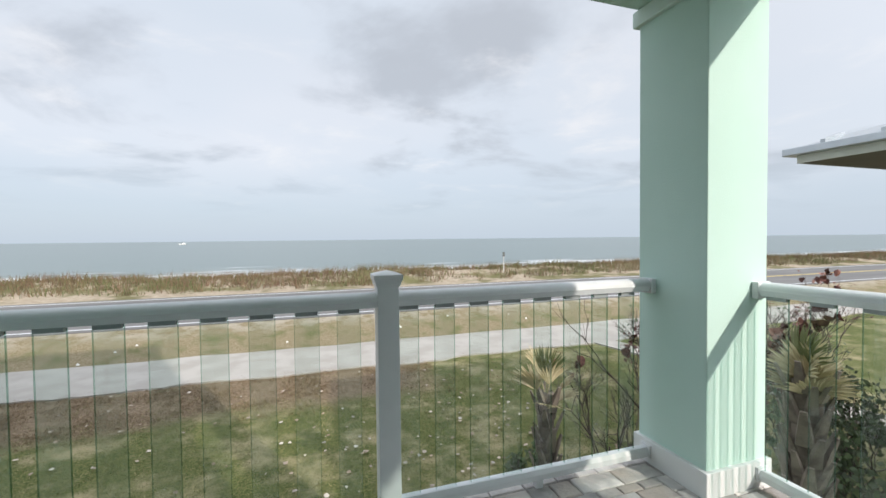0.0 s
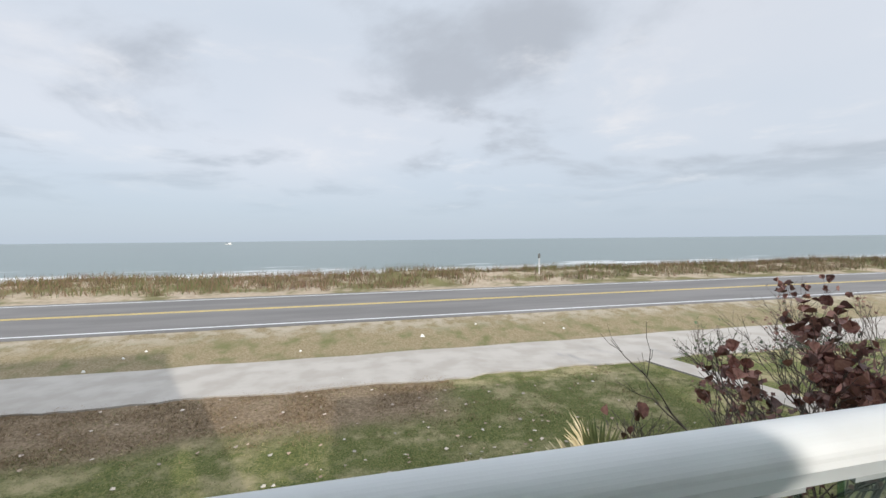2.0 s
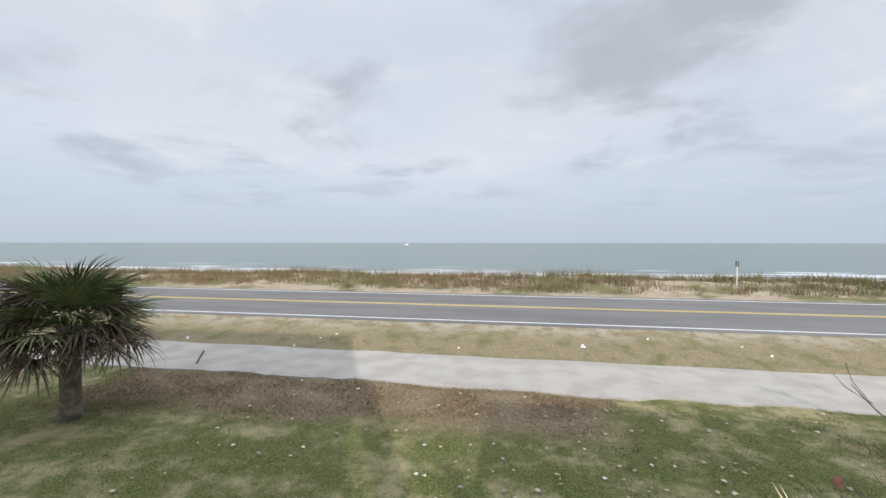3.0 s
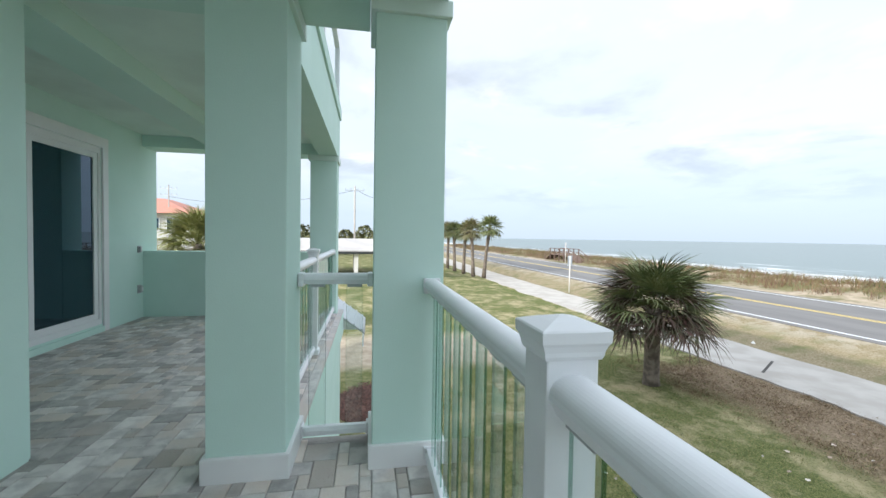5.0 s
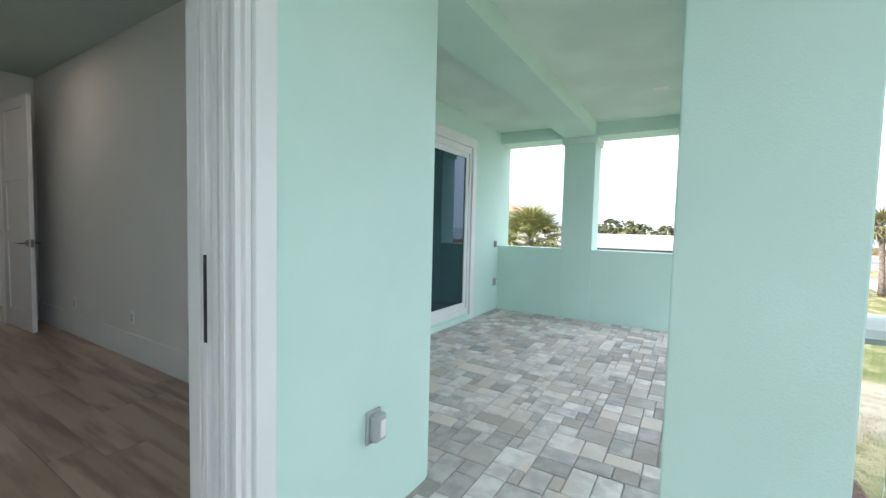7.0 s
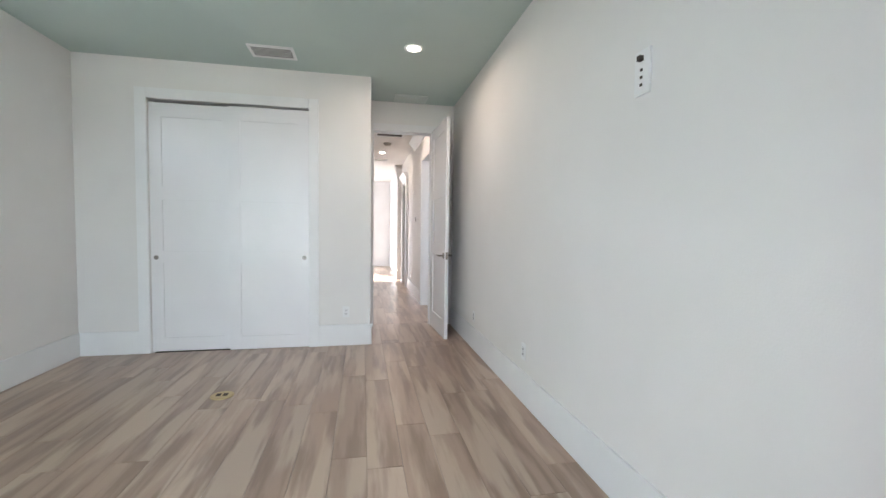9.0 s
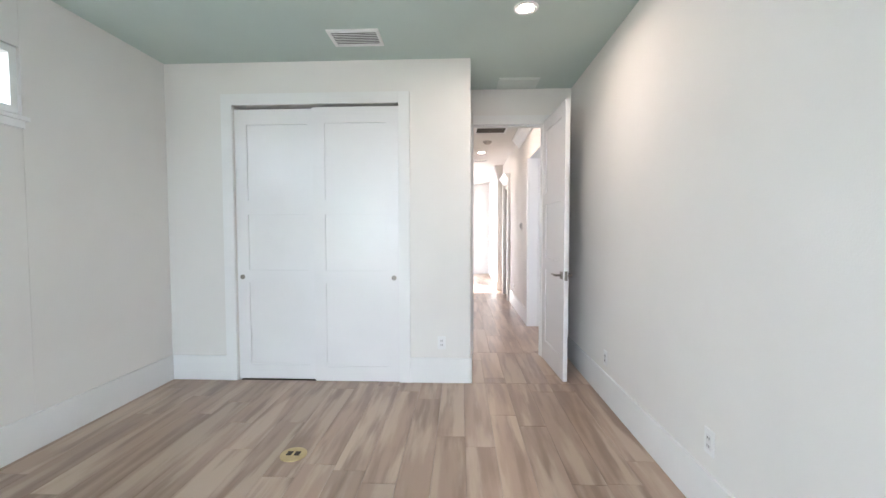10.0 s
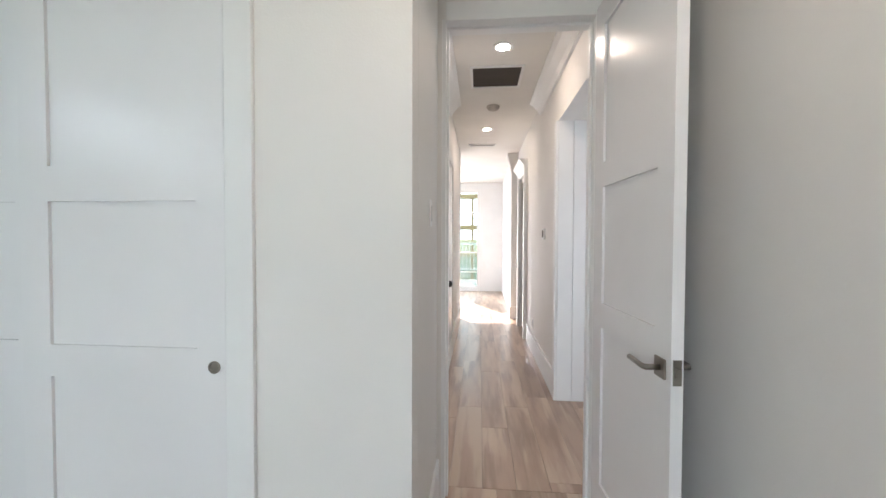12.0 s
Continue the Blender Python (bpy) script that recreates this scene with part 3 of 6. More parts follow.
wall_box("wall_closet", BX + 0.122, EW, -7.75, -7.6, IN - 0.1, CI, WALLIN, "closet back wall")
EX0, EX1, EZ = -1.53, -0.81, 2.52     # room door opening
EY = -7.60
wall_box("wall_south", WW, EX0 - 0.02, EY - 0.13, EY, IN - 0.1, CI, WALLIN, "warm white wall by the door")
wall_box("wall_south", EX0 - 0.02, BX + 0.12, EY - 0.13, EY - 0.001, EZ + 0.02, CI, WALLIN, "warm white wall over the door")
wall_box("wall_south", EX1 + 0.02, BX + 0.12, EY - 0.13, EY - 0.001, IN - 0.1, EZ + 0.019, WALLIN, "warm white wall by the door")
structure("ceiling", Geo().box(WW, EW, -7.6, FY0 - 0.03, CI, 3.2), CEILIN, "pale green bedroom ceiling")
# hall
HX0, HX1 = -1.62, -0.66
wall_box("wall_hall", HX1, HX1 + 0.12, -12.4, -7.752, IN - 0.1, CI, WALLIN, "hall wall with doors")
wall_box("wall_hall", HX0 - 0.12, HX0, -11.05, -8.98, IN - 0.1, CI, WALLIN, "warm hall wall with thermostat")
wall_box("wall_hall", HX0 - 0.12, HX0, -8.98, -7.752, 2.42, CI, WALLIN, "warm wall over the hall opening")
wall_box("wall_hall", HX0 - 0.12, HX0, -12.6, -11.9, IN - 0.1, CI, WALLIN, "pale wall pier")
wall_box("wall_hall", HX0 - 0.12, HX0, -11.9, -11.05, 2.3, CI, WALLIN, "pale wall over the hall door")
wall_box("wall_hall", -3.05, HX0 - 0.121, -9.12, -8.99, IN - 0.1, CI, WHITE, "side of the hall opening")
wall_box("wall_east", EW, EW + 0.16, -16.15, -7.752, IN - 0.1, 3.3, WHITE, "east wall of the far room")
wall_box("wall_hall", HX1 + 0.122, EW, -12.4, -12.25, IN - 0.1, CI, WHITE, "far room partition")
wall_box("wall_hall", -3.2, -3.05, -16.0, -7.76, IN - 0.1, CI, WALLIN, "inner wall")
wall_box("wall_hall", -1.70, -1.56, -16.0, -12.75, IN - 0.1, CI, WHITE, "bright far room wall")
WX0, WX1 = -0.99, -0.34
# gap from x 0.1 to 1.5 is an unseen opening added for light
for x0, x1, z0, z1 in ((-3.2, WX0, IN - 0.1, CI), (WX1, 0.1, IN - 0.1, CI), (1.5, EW, IN - 0.1, CI), (0.1, 1.5, 2.35, CI), (WX0, WX1, 2.7, CI), (WX0, WX1, IN - 0.1, IN + 0.02)):
    wall_box("wall_far", x0, x1, -16.15, -16.0, z0, z1, WHITE, "bright far wall round the glass door")
structure("ceiling", Geo().box(-3.2, EW, -16.15, -7.752, CI, 3.2), CEILHALL, "white hall ceiling")
wall_box("floor_base", WW, EW, -7.6, FY0, IN - 0.15, IN - 0.014, UNDER, "sub floor")
wall_box("floor_base", -3.2, EW, -16.15, -7.6, IN - 0.15, IN - 0.014, UNDER, "sub floor")
wall_box("wall_inner", -3.05, HW - 0.01, -7.9, -7.76, IN - 0.1, CI, WALLIN, "inner wall")


# ---- railings ----
RAILTOP = 1.082


def rail_profile(c):
    """Bread-loaf top rail about the line c, with a flat underside."""
    pts = []
    for k in range(21):
        a = math.pi * k / 20
        pts.append((c + 0.044 * math.cos(a), RAILTOP - 0.032 + 0.032 * math.sin(a)))
    pts += [(c - 0.046, RAILTOP - 0.040), (c - 0.036, RAILTOP - 0.058), (c - 0.030, RAILTOP - 0.070), (c + 0.030, RAILTOP - 0.070), (c + 0.036, RAILTOP - 0.058), (c + 0.046, RAILTOP - 0.040)]
    return pts


def railing(x0, y0, x1, y1, count, label, foot=True, ends="both", first=None, pitch=None):
    """A railing section with glass balusters; along x or along y."""
    along_x = abs(x1 - x0) > abs(y1 - y0)
    a0, a1 = (min(x0, x1), max(x0, x1)) if along_x else (min(y0, y1), max(y0, y1))
    c = y0 if along_x else x0
    base = ((x0 + x1) / 2, (y0 + y1) / 2, 0.0)
    t = thing("glass_railing", base, label, "railing", "balcony railings")

    def place(a, b, z0, z1, half, cc=c):
        return (a, b, cc - half, cc + half, z0, z1) if along_x else (cc - half, cc + half, a, b, z0, z1)

    g = Geo()
    (g.sweep_x if along_x else g.sweep_y)(rail_profile(c), a0, a1)
    part("top_rail", g, VINYL, t, "rounded white top rail", smooth=False)
    g = Geo()
    prof = [(c - 0.028, 0.045), (c + 0.028, 0.045), (c + 0.028, 0.075), (c + 0.018, 0.098), (c - 0.018, 0.098), (c - 0.028, 0.075)]
    (g.sweep_x if along_x else g.sweep_y)(prof, a0, a1)
    part("bottom_rail", g, VINYL, t, "white bottom rail", bevel=0.003)
    for e, s in ((a0, 1), (a1, -1)):
        if (s == 1 and ends == "high") or (s == -1 and ends == "low"):
            continue
        lo, hi = sorted((e, e + s * 0.035))
        part("bracket", Geo().box(*place(lo, hi, RAILTOP - 0.085, RAILTOP + 0.002, 0.048)), VINYL, t, "white end bracket", bevel=0.008)
        part("bracket", Geo().box(*place(lo, hi, 0.038, 0.112, 0.036)), VINYL, t, "white end bracket", bevel=0.005)
    if foot:
        m = (a0 + a1) / 2
        part("foot_block", Geo().box(*place(m - 0.02, m + 0.02, 0.0, 0.046, 0.02)), VINYL, t)
    pitch = pitch or (a1 - a0) / count
    first = a0 + pitch / 2 if first is None else first
    for i in range(count):
        m = first + pitch * i
        pane = part("glass_baluster", Geo().box(*place(m - 0.05, m + 0.05, 0.095, RAILTOP - 0.075, 0.004)), GLASS, t, "clear glass baluster with green edges")
        for s in (-1, 1):
            e = m + s * 0.0512
            part("edge", Geo().box(*place(e - 0.001, e + 0.001, 0.096, RAILTOP - 0.076, 0.0042)), GLASSEDGE, pane, "dark green polished edge")
        part("clip", Geo().box(*place(m - 0.046, m + 0.046, RAILTOP - 0.090, RAILTOP - 0.071, 0.014)), GREYPLASTIC, t, "grey clip")
    return t


def post(x, y, label):
    t = thing("railing_post", (x, y, 0), label, "railing post", "railing posts")
    part("sleeve", Geo().square_rings(x, y, [(-0.004, 0.0495), (1.12, 0.0495)]), VINYL, t, bevel=0.004)
    part("skirt", Geo().square_rings(x, y, [(0.0, 0.066), (0.05, 0.066), (0.062, 0.052)]), VINYL, t, bevel=0.002)
    rows = [(1.108, 0.053), (1.115, 0.056), (1.123, 0.057), (1.134, 0.061), (1.140, 0.065), (1.160, 0.066), (1.163, 0.063), (1.172, 0.034), (1.180, 0.003)]
    part("cap", Geo().square_rings(x, y, rows), VINYL, t, "white pyramid cap with stepped moulding")


post(0.0, 0.0, "white vinyl railing post with a pyramid cap on the sea side")
post(-3.95, -0.96, "white vinyl railing post with a pyramid cap on the terrace")
railing(0.048, 0, 1.545, 0, 8, "white railing with glass balusters, partly sunlit", ends="high", first=0.10, pitch=0.182)
railing(-1.60, 0, -0.048, 0, 8, "white railing with glass balusters between pillar and post", ends="low", first=-1.438, pitch=0.1805)
railing(1.90, -2.28, 1.90, -0.36, 10, "white side railing with glass balusters facing palms")
railing(-1.96, -0.79, -1.96, -0.33, 2, "short white railing between two pillars", foot=False)
railing(-3.90, -0.96, -2.032, -0.96, 10, "white terrace railing with glass balusters", ends="high")
railing(-6.34, -0.96, -4.00, -0.96, 12, "white terrace railing with glass balusters by the far pillar", ends="low")

# ---- second sliding door ----
d2 = thing("sliding_door", ((D2X0 + D2X1) / 2, -3.85, 0.1), "closed white framed sliding glass door with dark tinted glass", "sliding door")
part("casing", Geo().box(D2X0 - 0.11, D2X0, -3.83, -3.805, -0.0, 2.52), WHITE, d2, "wide white casing", bevel=0.004)
part("casing", Geo().box(D2X0 - 0.11, D2X1 + 0.11, -3.83, -3.803, 2.42, 2.55), WHITE, d2, "wide white casing", bevel=0.004)
part("sill", Geo().box(D2X0, D2X1, -3.83, -3.80, -0.0, 0.075), STUCCO, d2, bevel=0.004)
part("frame", Geo().box(D2X0, D2X0 + 0.05, -3.93, -3.835, 0.10, 2.42), WHITE, d2)
part("frame", Geo().box(D2X0 + 0.05, D2X1, -3.93, -3.835, 2.34, 2.42), WHITE, d2)
part("frame", Geo().box(D2X0 + 0.05, D2X1, -3.93, -3.835, 0.10, 0.17), WHITE, d2)
for i, (a, b, y) in enumerate(((D2X0 + 0.05, D2X0 + 1.15, -3.87), (D2X0 + 1.10, D2X1, -3.91))):
    leaf = part("leaf", Geo().box(a, a + 0.07, y - 0.02, y + 0.02, 0.17, 2.34).box(b - 0.07, b, y - 0.02, y + 0.02, 0.17, 2.34)
                .box(a + 0.07, b - 0.07, y - 0.02, y + 0.02, 2.27, 2.34).box(a + 0.07, b - 0.07, y - 0.02, y + 0.02, 0.17, 0.25), WHITE, d2)
    part("pane", Geo().box(a + 0.07, b - 0.07, y - 0.004, y + 0.004, 0.25, 2.27), DARKPANE, leaf, "dark reflecting pane")

# ---- bedroom sliding door, open ----
d1 = thing("sliding_door", (OX0, -2.45, IN), "open white sliding glass door frame with stacked tracks and latch strip", "sliding door")
part("casing", Geo().box(OX0 - 0.092, OX0 - 0.02, FY1, FY1 + 0.022, -0.02, OZ + 0.13), WHITE, d1, "white outer casing", bevel=0.004)
part("casing", Geo().box(OX1 + 0.02, OX1 + 0.115, FY1, FY1 + 0.022, -0.02, OZ + 0.13), WHITE, d1, "white outer casing", bevel=0.004)
part("casing", Geo().box(OX0 - 0.02, OX1 + 0.02, FY1, FY1 + 0.022, OZ + 0.02, OZ + 0.13), WHITE, d1, "white outer casing", bevel=0.004)
g = Geo()
g.box(OX0 - 0.019, OX0, FY0 - 0.03, FY1 - 0.0, IN - 0.02, OZ + 0.019)
for k in range(5):
    y = FY1 - 0.035 - k * 0.05
    g.box(OX0, OX0 + 0.018 + 0.006 * (k % 2), y - 0.012, y + 0.012, IN - 0.02, OZ)
part("jamb", g, WHITE, d1, "grooved white jamb with parallel tracks", bevel=0.002)
g = Geo().box(OX0 - 0.019, OX1 + 0.019, FY0, FY1, OZ, OZ + 0.019)
for k in range(4):
    y = FY1 - 0.04 - k * 0.06
    g.box(OX0 + 0.03, OX1 - 0.03, y - 0.012, y + 0.012, OZ - 0.02, OZ)
part("head", g, WHITE, d1, "white head with tracks")
g = Geo().box(OX0, OX1, FY0, FY1, IN - 0.02, IN - 0.006)
for k in range(4):
    y = FY1 - 0.04 - k * 0.06
    g.box(OX0 + 0.03, OX1, y - 0.006, y + 0.006, IN - 0.006, IN + 0.008)
part("track", g, GALV, d1, "metal bottom track")
part("latch_strip", Geo().box(OX0 + 0.0235, OX0 + 0.027, -2.462, -2.448, 0.925, 1.205), DARKMETAL, d1, "dark latch strip")
for k in range(2):
    a, y = OX1 - 1.25, FY1 - 0.10 - k * 0.06
    leaf = part("leaf", Geo().box(a, a + 0.08, y - 0.02, y + 0.02, IN + 0.01, OZ - 0.01).box(OX1 - 0.09, OX1 - 0.01, y - 0.02, y + 0.02, IN + 0.01, OZ - 0.01)
                .box(a + 0.08, OX1 - 0.09, y - 0.02, y + 0.02, OZ - 0.09, OZ - 0.01).box(a + 0.08, OX1 - 0.09, y - 0.02, y + 0.02, IN + 0.01, IN + 0.11), WHITE, d1)
    part("pane", Geo().box(a + 0.08, OX1 - 0.09, y - 0.004, y + 0.004, IN + 0.11, OZ - 0.09), PANE, leaf)


# ---- outlet boxes ----
def weather_box(x, y, z, s=1.0, label="grey weatherproof outlet cover on the mint wall"):
    t = thing("outlet_cover", (x, y, z), label, "outlet", "outside outlet covers")
    part("plate", Geo().box(x - 0.045 * s, x + 0.045 * s, y, y + 0.015, z - 0.07 * s, z + 0.07 * s), GREYPLASTIC, t, bevel=0.006)
    part("hood", Geo().box(x - 0.036 * s, x + 0.036 * s, y + 0.015, y + 0.055 * s, z - 0.055 * s, z + 0.06 * s), GREYPLASTIC, t, "domed grey hood", bevel=0.014)
    part("lid", Geo().box(x - 0.02 * s, x + 0.012 * s, y + 0.055 * s, y + 0.062 * s, z - 0.035 * s, z + 0.04 * s), WHITE, t, "pale lid", bevel=0.003)


weather_box(-1.555, -2.28, 0.455)
weather_box(-6.22, -3.83, 1.06, 0.75, "small dark grey wall box above an outlet")
weather_box(-6.22, -3.83, 0.45, 0.9, "grey weatherproof outlet cover near the parapet")

# ---- bedroom trim ----
BH = 0.22


def baseboard(x0, x1, y0, y1):
    """Baseboard on the wall; the box is its footprint."""
    g = Geo().box(x0, x1, y0, y1, IN, IN + BH)
    structure("baseboard", g, WHITE, "tall white baseboard", bevel=0.003)


baseboard(WW, WW + 0.016, EY, FY0 - 0.03)

baseboard(EW - 0.016, EW, CY, FY0 - 0.03)
baseboard(BX + 0.002, CX0 - 0.095, CY, CY + 0.016)
baseboard(CX1 + 0.095, EW - 0.016, CY, CY + 0.016)
baseboard(BX - 0.016, BX, EY, CY + 0.016)
baseboard(HX0, HX0 + 0.016, -11.0, -9.06)
baseboard(HX1 - 0.016, HX1, -12.4, -7.80)


def casing(name, x0, x1, y, z, w, face, label):
    """Flat casing round an opening in a wall along x; face: +1 towards the north."""
    y0, y1 = sorted((y, y + face * 0.02))
    structure(name, Geo().box(x0 - w, x0, y0, y1, IN, z + w).box(x1, x1 + w, y0, y1, IN, z + w).box(x0, x1, y0, y1, z, z + w), WHITE, label, bevel=0.003)


casing("trim", CX0, CX1, CY, CZ, 0.095, 1, "flat white closet casing")
structure("trim", Geo().box(EX0 - 0.09, EX0, EY, EY + 0.02, IN, EZ + 0.09).box(EX0, EX1 - 0.0, EY, EY + 0.02, EZ, EZ + 0.09), WHITE, "flat white door casing", bevel=0.003)
structure("trim", Geo().box(EX0 - 0.019, EX0, EY - 0.13, EY, IN, EZ + 0.019).box(EX1, EX1 + 0.019, EY - 0.13, EY, IN, EZ + 0.019).box(EX0, EX1, EY - 0.13, EY, EZ, EZ + 0.019)
          .box(EX0, EX0 + 0.012, EY - 0.09, EY - 0.045, IN, EZ).box(EX1 - 0.012, EX1, EY - 0.09, EY - 0.045, IN, EZ).box(EX0 + 0.012, EX1 - 0.012, EY - 0.09, EY - 0.045, EZ - 0.012, EZ), WHITE, "white door jamb with stop")


def panel_door(name, w, h, label, category, panels=((0.12, 0.86), (0.98, 1.50), (1.62, 2.28)), cols=1, group="", thick=0.035):
    """A shaker door slab, hinge edge at x=0, standing along +x, face at y=0, from z=0. Returns the thing."""
    t = thing(name, (0, 0, 0), label, category, group)
    st = 0.105
    g = Geo().box(0, st, 0, thick, 0, h).box(w - st, w, 0, thick, 0, h)
    zs = [0] + [z for p in panels for z in p] + [h]
    for a, b in zip(zs[0::2], zs[1::2]):
        g.box(st, w - st, 0, thick, a, b)
    part("frame", g, DOORWHITE, t)
    xs = [st + i * (w - 2 * st + 0.1) / cols for i in range(cols + 1)]
    for a, b in panels:
        for i in range(cols):
            x0, x1 = st + i * (w - 2 * st) / cols, st + (i + 1) * (w - 2 * st) / cols
            part("panel", Geo().box(x0, x1, 0.011, thick - 0.011, a, b), DOORWHITE, t)
    return t


def ring_pull(parent, x, y, z):
    g = Geo()
    n = 20
    rings = []
    for r, d in ((0.021, 0.0), (0.021, 0.004), (0.016, 0.004), (0.014, 0.001)):
        rings.append([(x + r * math.cos(a * math.tau / n), y + d, z + r * math.sin(a * math.tau / n)) for a in range(n)])
    g.loft(rings)
    return part("finger_pull", g, NICKEL, parent, "round nickel finger pull", smooth=False)


dw = 0.745
PANELS = ((0.13, 0.86), (0.97, 1.46), (1.58, 2.24))
east = panel_door("closet_door", dw, 2.372, "white shaker sliding closet door with round pull", "closet door", PANELS, 1, "sliding closet doors", 0.03)
ring_pull(east, dw - 0.045, 0.03, 0.91)
east.location = (CX1 - dw + 0.0, CY - 0.055, IN + 0.006)
west = panel_door("closet_door", dw, 2.376, "white shaker sliding closet door on the front track", "closet door", PANELS, 1, "sliding closet doors", 0.03)
ring_pull(west, 0.045, 0.03, 0.91)
west.location = (CX0, CY - 0.02, IN + 0.004)
# dark coloured sheet in place of the closet's inner shade
structure("closet_dark", Geo().box(CX0, CX1, CY - 0.125, CY - 0.121, IN, CZ), UNDER, "dark sheet standing in for shade inside the closet")

room_door = panel_door("room_door", 0.71, 2.42, "open white three-panel door with nickel lever handles", "door", ((0.2, 0.93), (1.04, 1.57), (1.68, 2.30)), 1, "", 0.038)
for s, y in ((1, 0.038), (-1, 0.0)):
    lo, hi = sorted((y, y + s * 0.008))
    lever = part("lever_handle", Geo().box(0.71 - 0.092, 0.71 - 0.028, lo, hi, 0.888, 0.952), NICKEL, room_door, "square rose with brushed nickel lever", bevel=0.002)
    part("lever", Geo().tube([(0.65, y + s * 0.008, 0.92), (0.65, y + s * 0.05, 0.92), (0.635, y + s * 0.055, 0.92), (0.54, y + s * 0.055, 0.922)], 0.0095, 10), NICKEL, lever, smooth=True)
part("latch_plate", Geo().box(0.7085, 0.7125, 0.006, 0.032, 0.88, 0.96), NICKEL, room_door, "nickel latch plate")
part("latch", Geo().box(0.7125, 0.720, 0.012, 0.026, 0.905, 0.935), NICKEL, room_door)
room_door.matrix_basis = pose(EX0 + 0.0, EY + 0.022, IN + 0.01, 0, 0, 93.2)


def wall_plate(x, y, z, facing, label, category, w=0.07, h=0.115, rocker=True):
    """A cover plate on a wall that faces +x, -x or +y."""
    t = thing(category.replace(" ", "_"), (x, y, z), label, category, "white wall plates")
    d = 0.006

    def bx(a0, a1, d0, d1, z0, z1):
        if facing == "+y":
            return (x + a0, x + a1, y + d0, y + d1, z0, z1)
        s = 1 if facing == "+x" else -1
        lo, hi = sorted((x + s * d0, x + s * d1))
        return (lo, hi, y + a0, y + a1, z0, z1)

    part("plate", Geo().box(*bx(-w / 2, w / 2, 0, d, z - h / 2, z + h / 2)), WHITE, t, bevel=0.002)
    part("insert", Geo().box(*bx(-0.017, 0.017, d, d + 0.002, z - 0.034, z + 0.034)), DOORWHITE, t)
    if not rocker:
        for q in (-0.018, 0.018):
            part("slot", Geo().box(*bx(-0.008, -0.005, d + 0.002, d + 0.003, z + q - 0.006, z + q + 0.006)).box(*bx(0.005, 0.008, d + 0.002, d + 0.003, z + q - 0.006, z + q + 0.006)), DARK, t)


wall_plate(WW, -5.21, 0.47, "+x", "white duplex outlet on the long bedroom wall", "outlet", rocker=False)
wall_plate(WW, -6.52, 0.44, "+x", "white duplex outlet behind the open door", "outlet", rocker=False)
wall_plate(BX, -7.30, 1.56, "-x", "white rocker switch by the room door", "light switch")
wall_plate(HX0, -10.45, 0.45, "+x", "white duplex outlet in the hall", "outlet", rocker=False)
wall_plate(-0.52, CY, 0.46, "+y", "white outlet on the closet wall", "outlet", rocker=False)

remote = thing("wall_control", (WW, -4.04, 1.97), "white wall control with a dark knob and switches", "wall control")
part("plate", Geo().box(WW, WW + 0.012, -4.085, -3.995, 1.88, 2.06), WHITE, remote, bevel=0.003)
part("knob", Geo().box(WW + 0.012, WW + 0.03, -4.05, -4.03, 2.015, 2.035), DARK, remote)
for z in (1.92, 1.95, 1.98):
    part("button", Geo().box(WW + 0.012, WW + 0.016, -4.046, -4.034, z - 0.005, z + 0.005), DARK, remote)
thermo = thing("thermostat", (HX0, -9.62, 1.5), "small dark thermostat on the hall wall", "thermostat")
part("housing", Geo().box(HX0, HX0 + 0.02, -9.67, -9.58, 1.45, 1.56), WHITE, thermo, bevel=0.003)
part("screen", Geo().box(HX0 + 0.02, HX0 + 0.022, -9.66, -9.59, 1.47, 1.54), DARK, thermo)

fb = thing("floor_outlet", (0.30, -5.66, IN), "round brass floor outlet set in the wood floor", "floor outlet")
part("ring", Geo().round_rings(0.30, -5.66, [(IN - 0.004, 0.078), (IN + 0.006, 0.076), (IN + 0.008, 0.064)], 28), BRASS, fb, "round brass ring")
part("flap", Geo().box(0.262, 0.292, -5.68, -5.64, IN + 0.008, IN + 0.011), DARK, fb)
part("flap", Geo().box(0.308, 0.338, -5.68, -5.64, IN + 0.008, IN + 0.011), DARK, fb)


def vent(x0, x1, y0, y1, z, slats, label, mat=DARK, name="ceiling_vent", skew=True):
    t = thing(name, ((x0 + x1) / 2, (y0 + y1) / 2, z), label, "ceiling vent", "")
    f = 0.022
    part("frame", Geo().box(x0, x1, y0, y0 + f, z - 0.012, z).box(x0, x1, y1 - f, y1, z - 0.012, z).box(x0, x0 + f, y0 + f, y1 - f, z - 0.012, z).box(x1 - f, x1, y0 + f, y1 - f, z - 0.012, z), WHITE, t)
    # flat dark plate; the depth of the duct is only coloured in
    part("backing", Geo().box(x0 + f, x1 - f, y0 + f, y1 - f, z - 0.003, z - 0.001), mat, t, "dark backing plate for duct shade and filter")
    for i in range(slats):
        y = y0 + f + (i + 0.5) * (y1 - y0 - 2 * f) / slats
        v = [(x0 + f, y - 0.004, z - 0.010), (x1 - f, y - 0.004, z - 0.010), (x1 - f, y + 0.001, z - 0.007), (x0 + f, y + 0.001, z - 0.007)]
        v2 = [(a, b + 0.0015, c - 0.0005) for a, b, c in v]
        part("slat", Geo().add(v + v2, [(0, 1, 2, 3), (7, 6, 5, 4), (0, 4, 5, 1), (1, 5, 6, 2), (2, 6, 7, 3), (3, 7, 4, 0)]), WHITE, t)
    return t


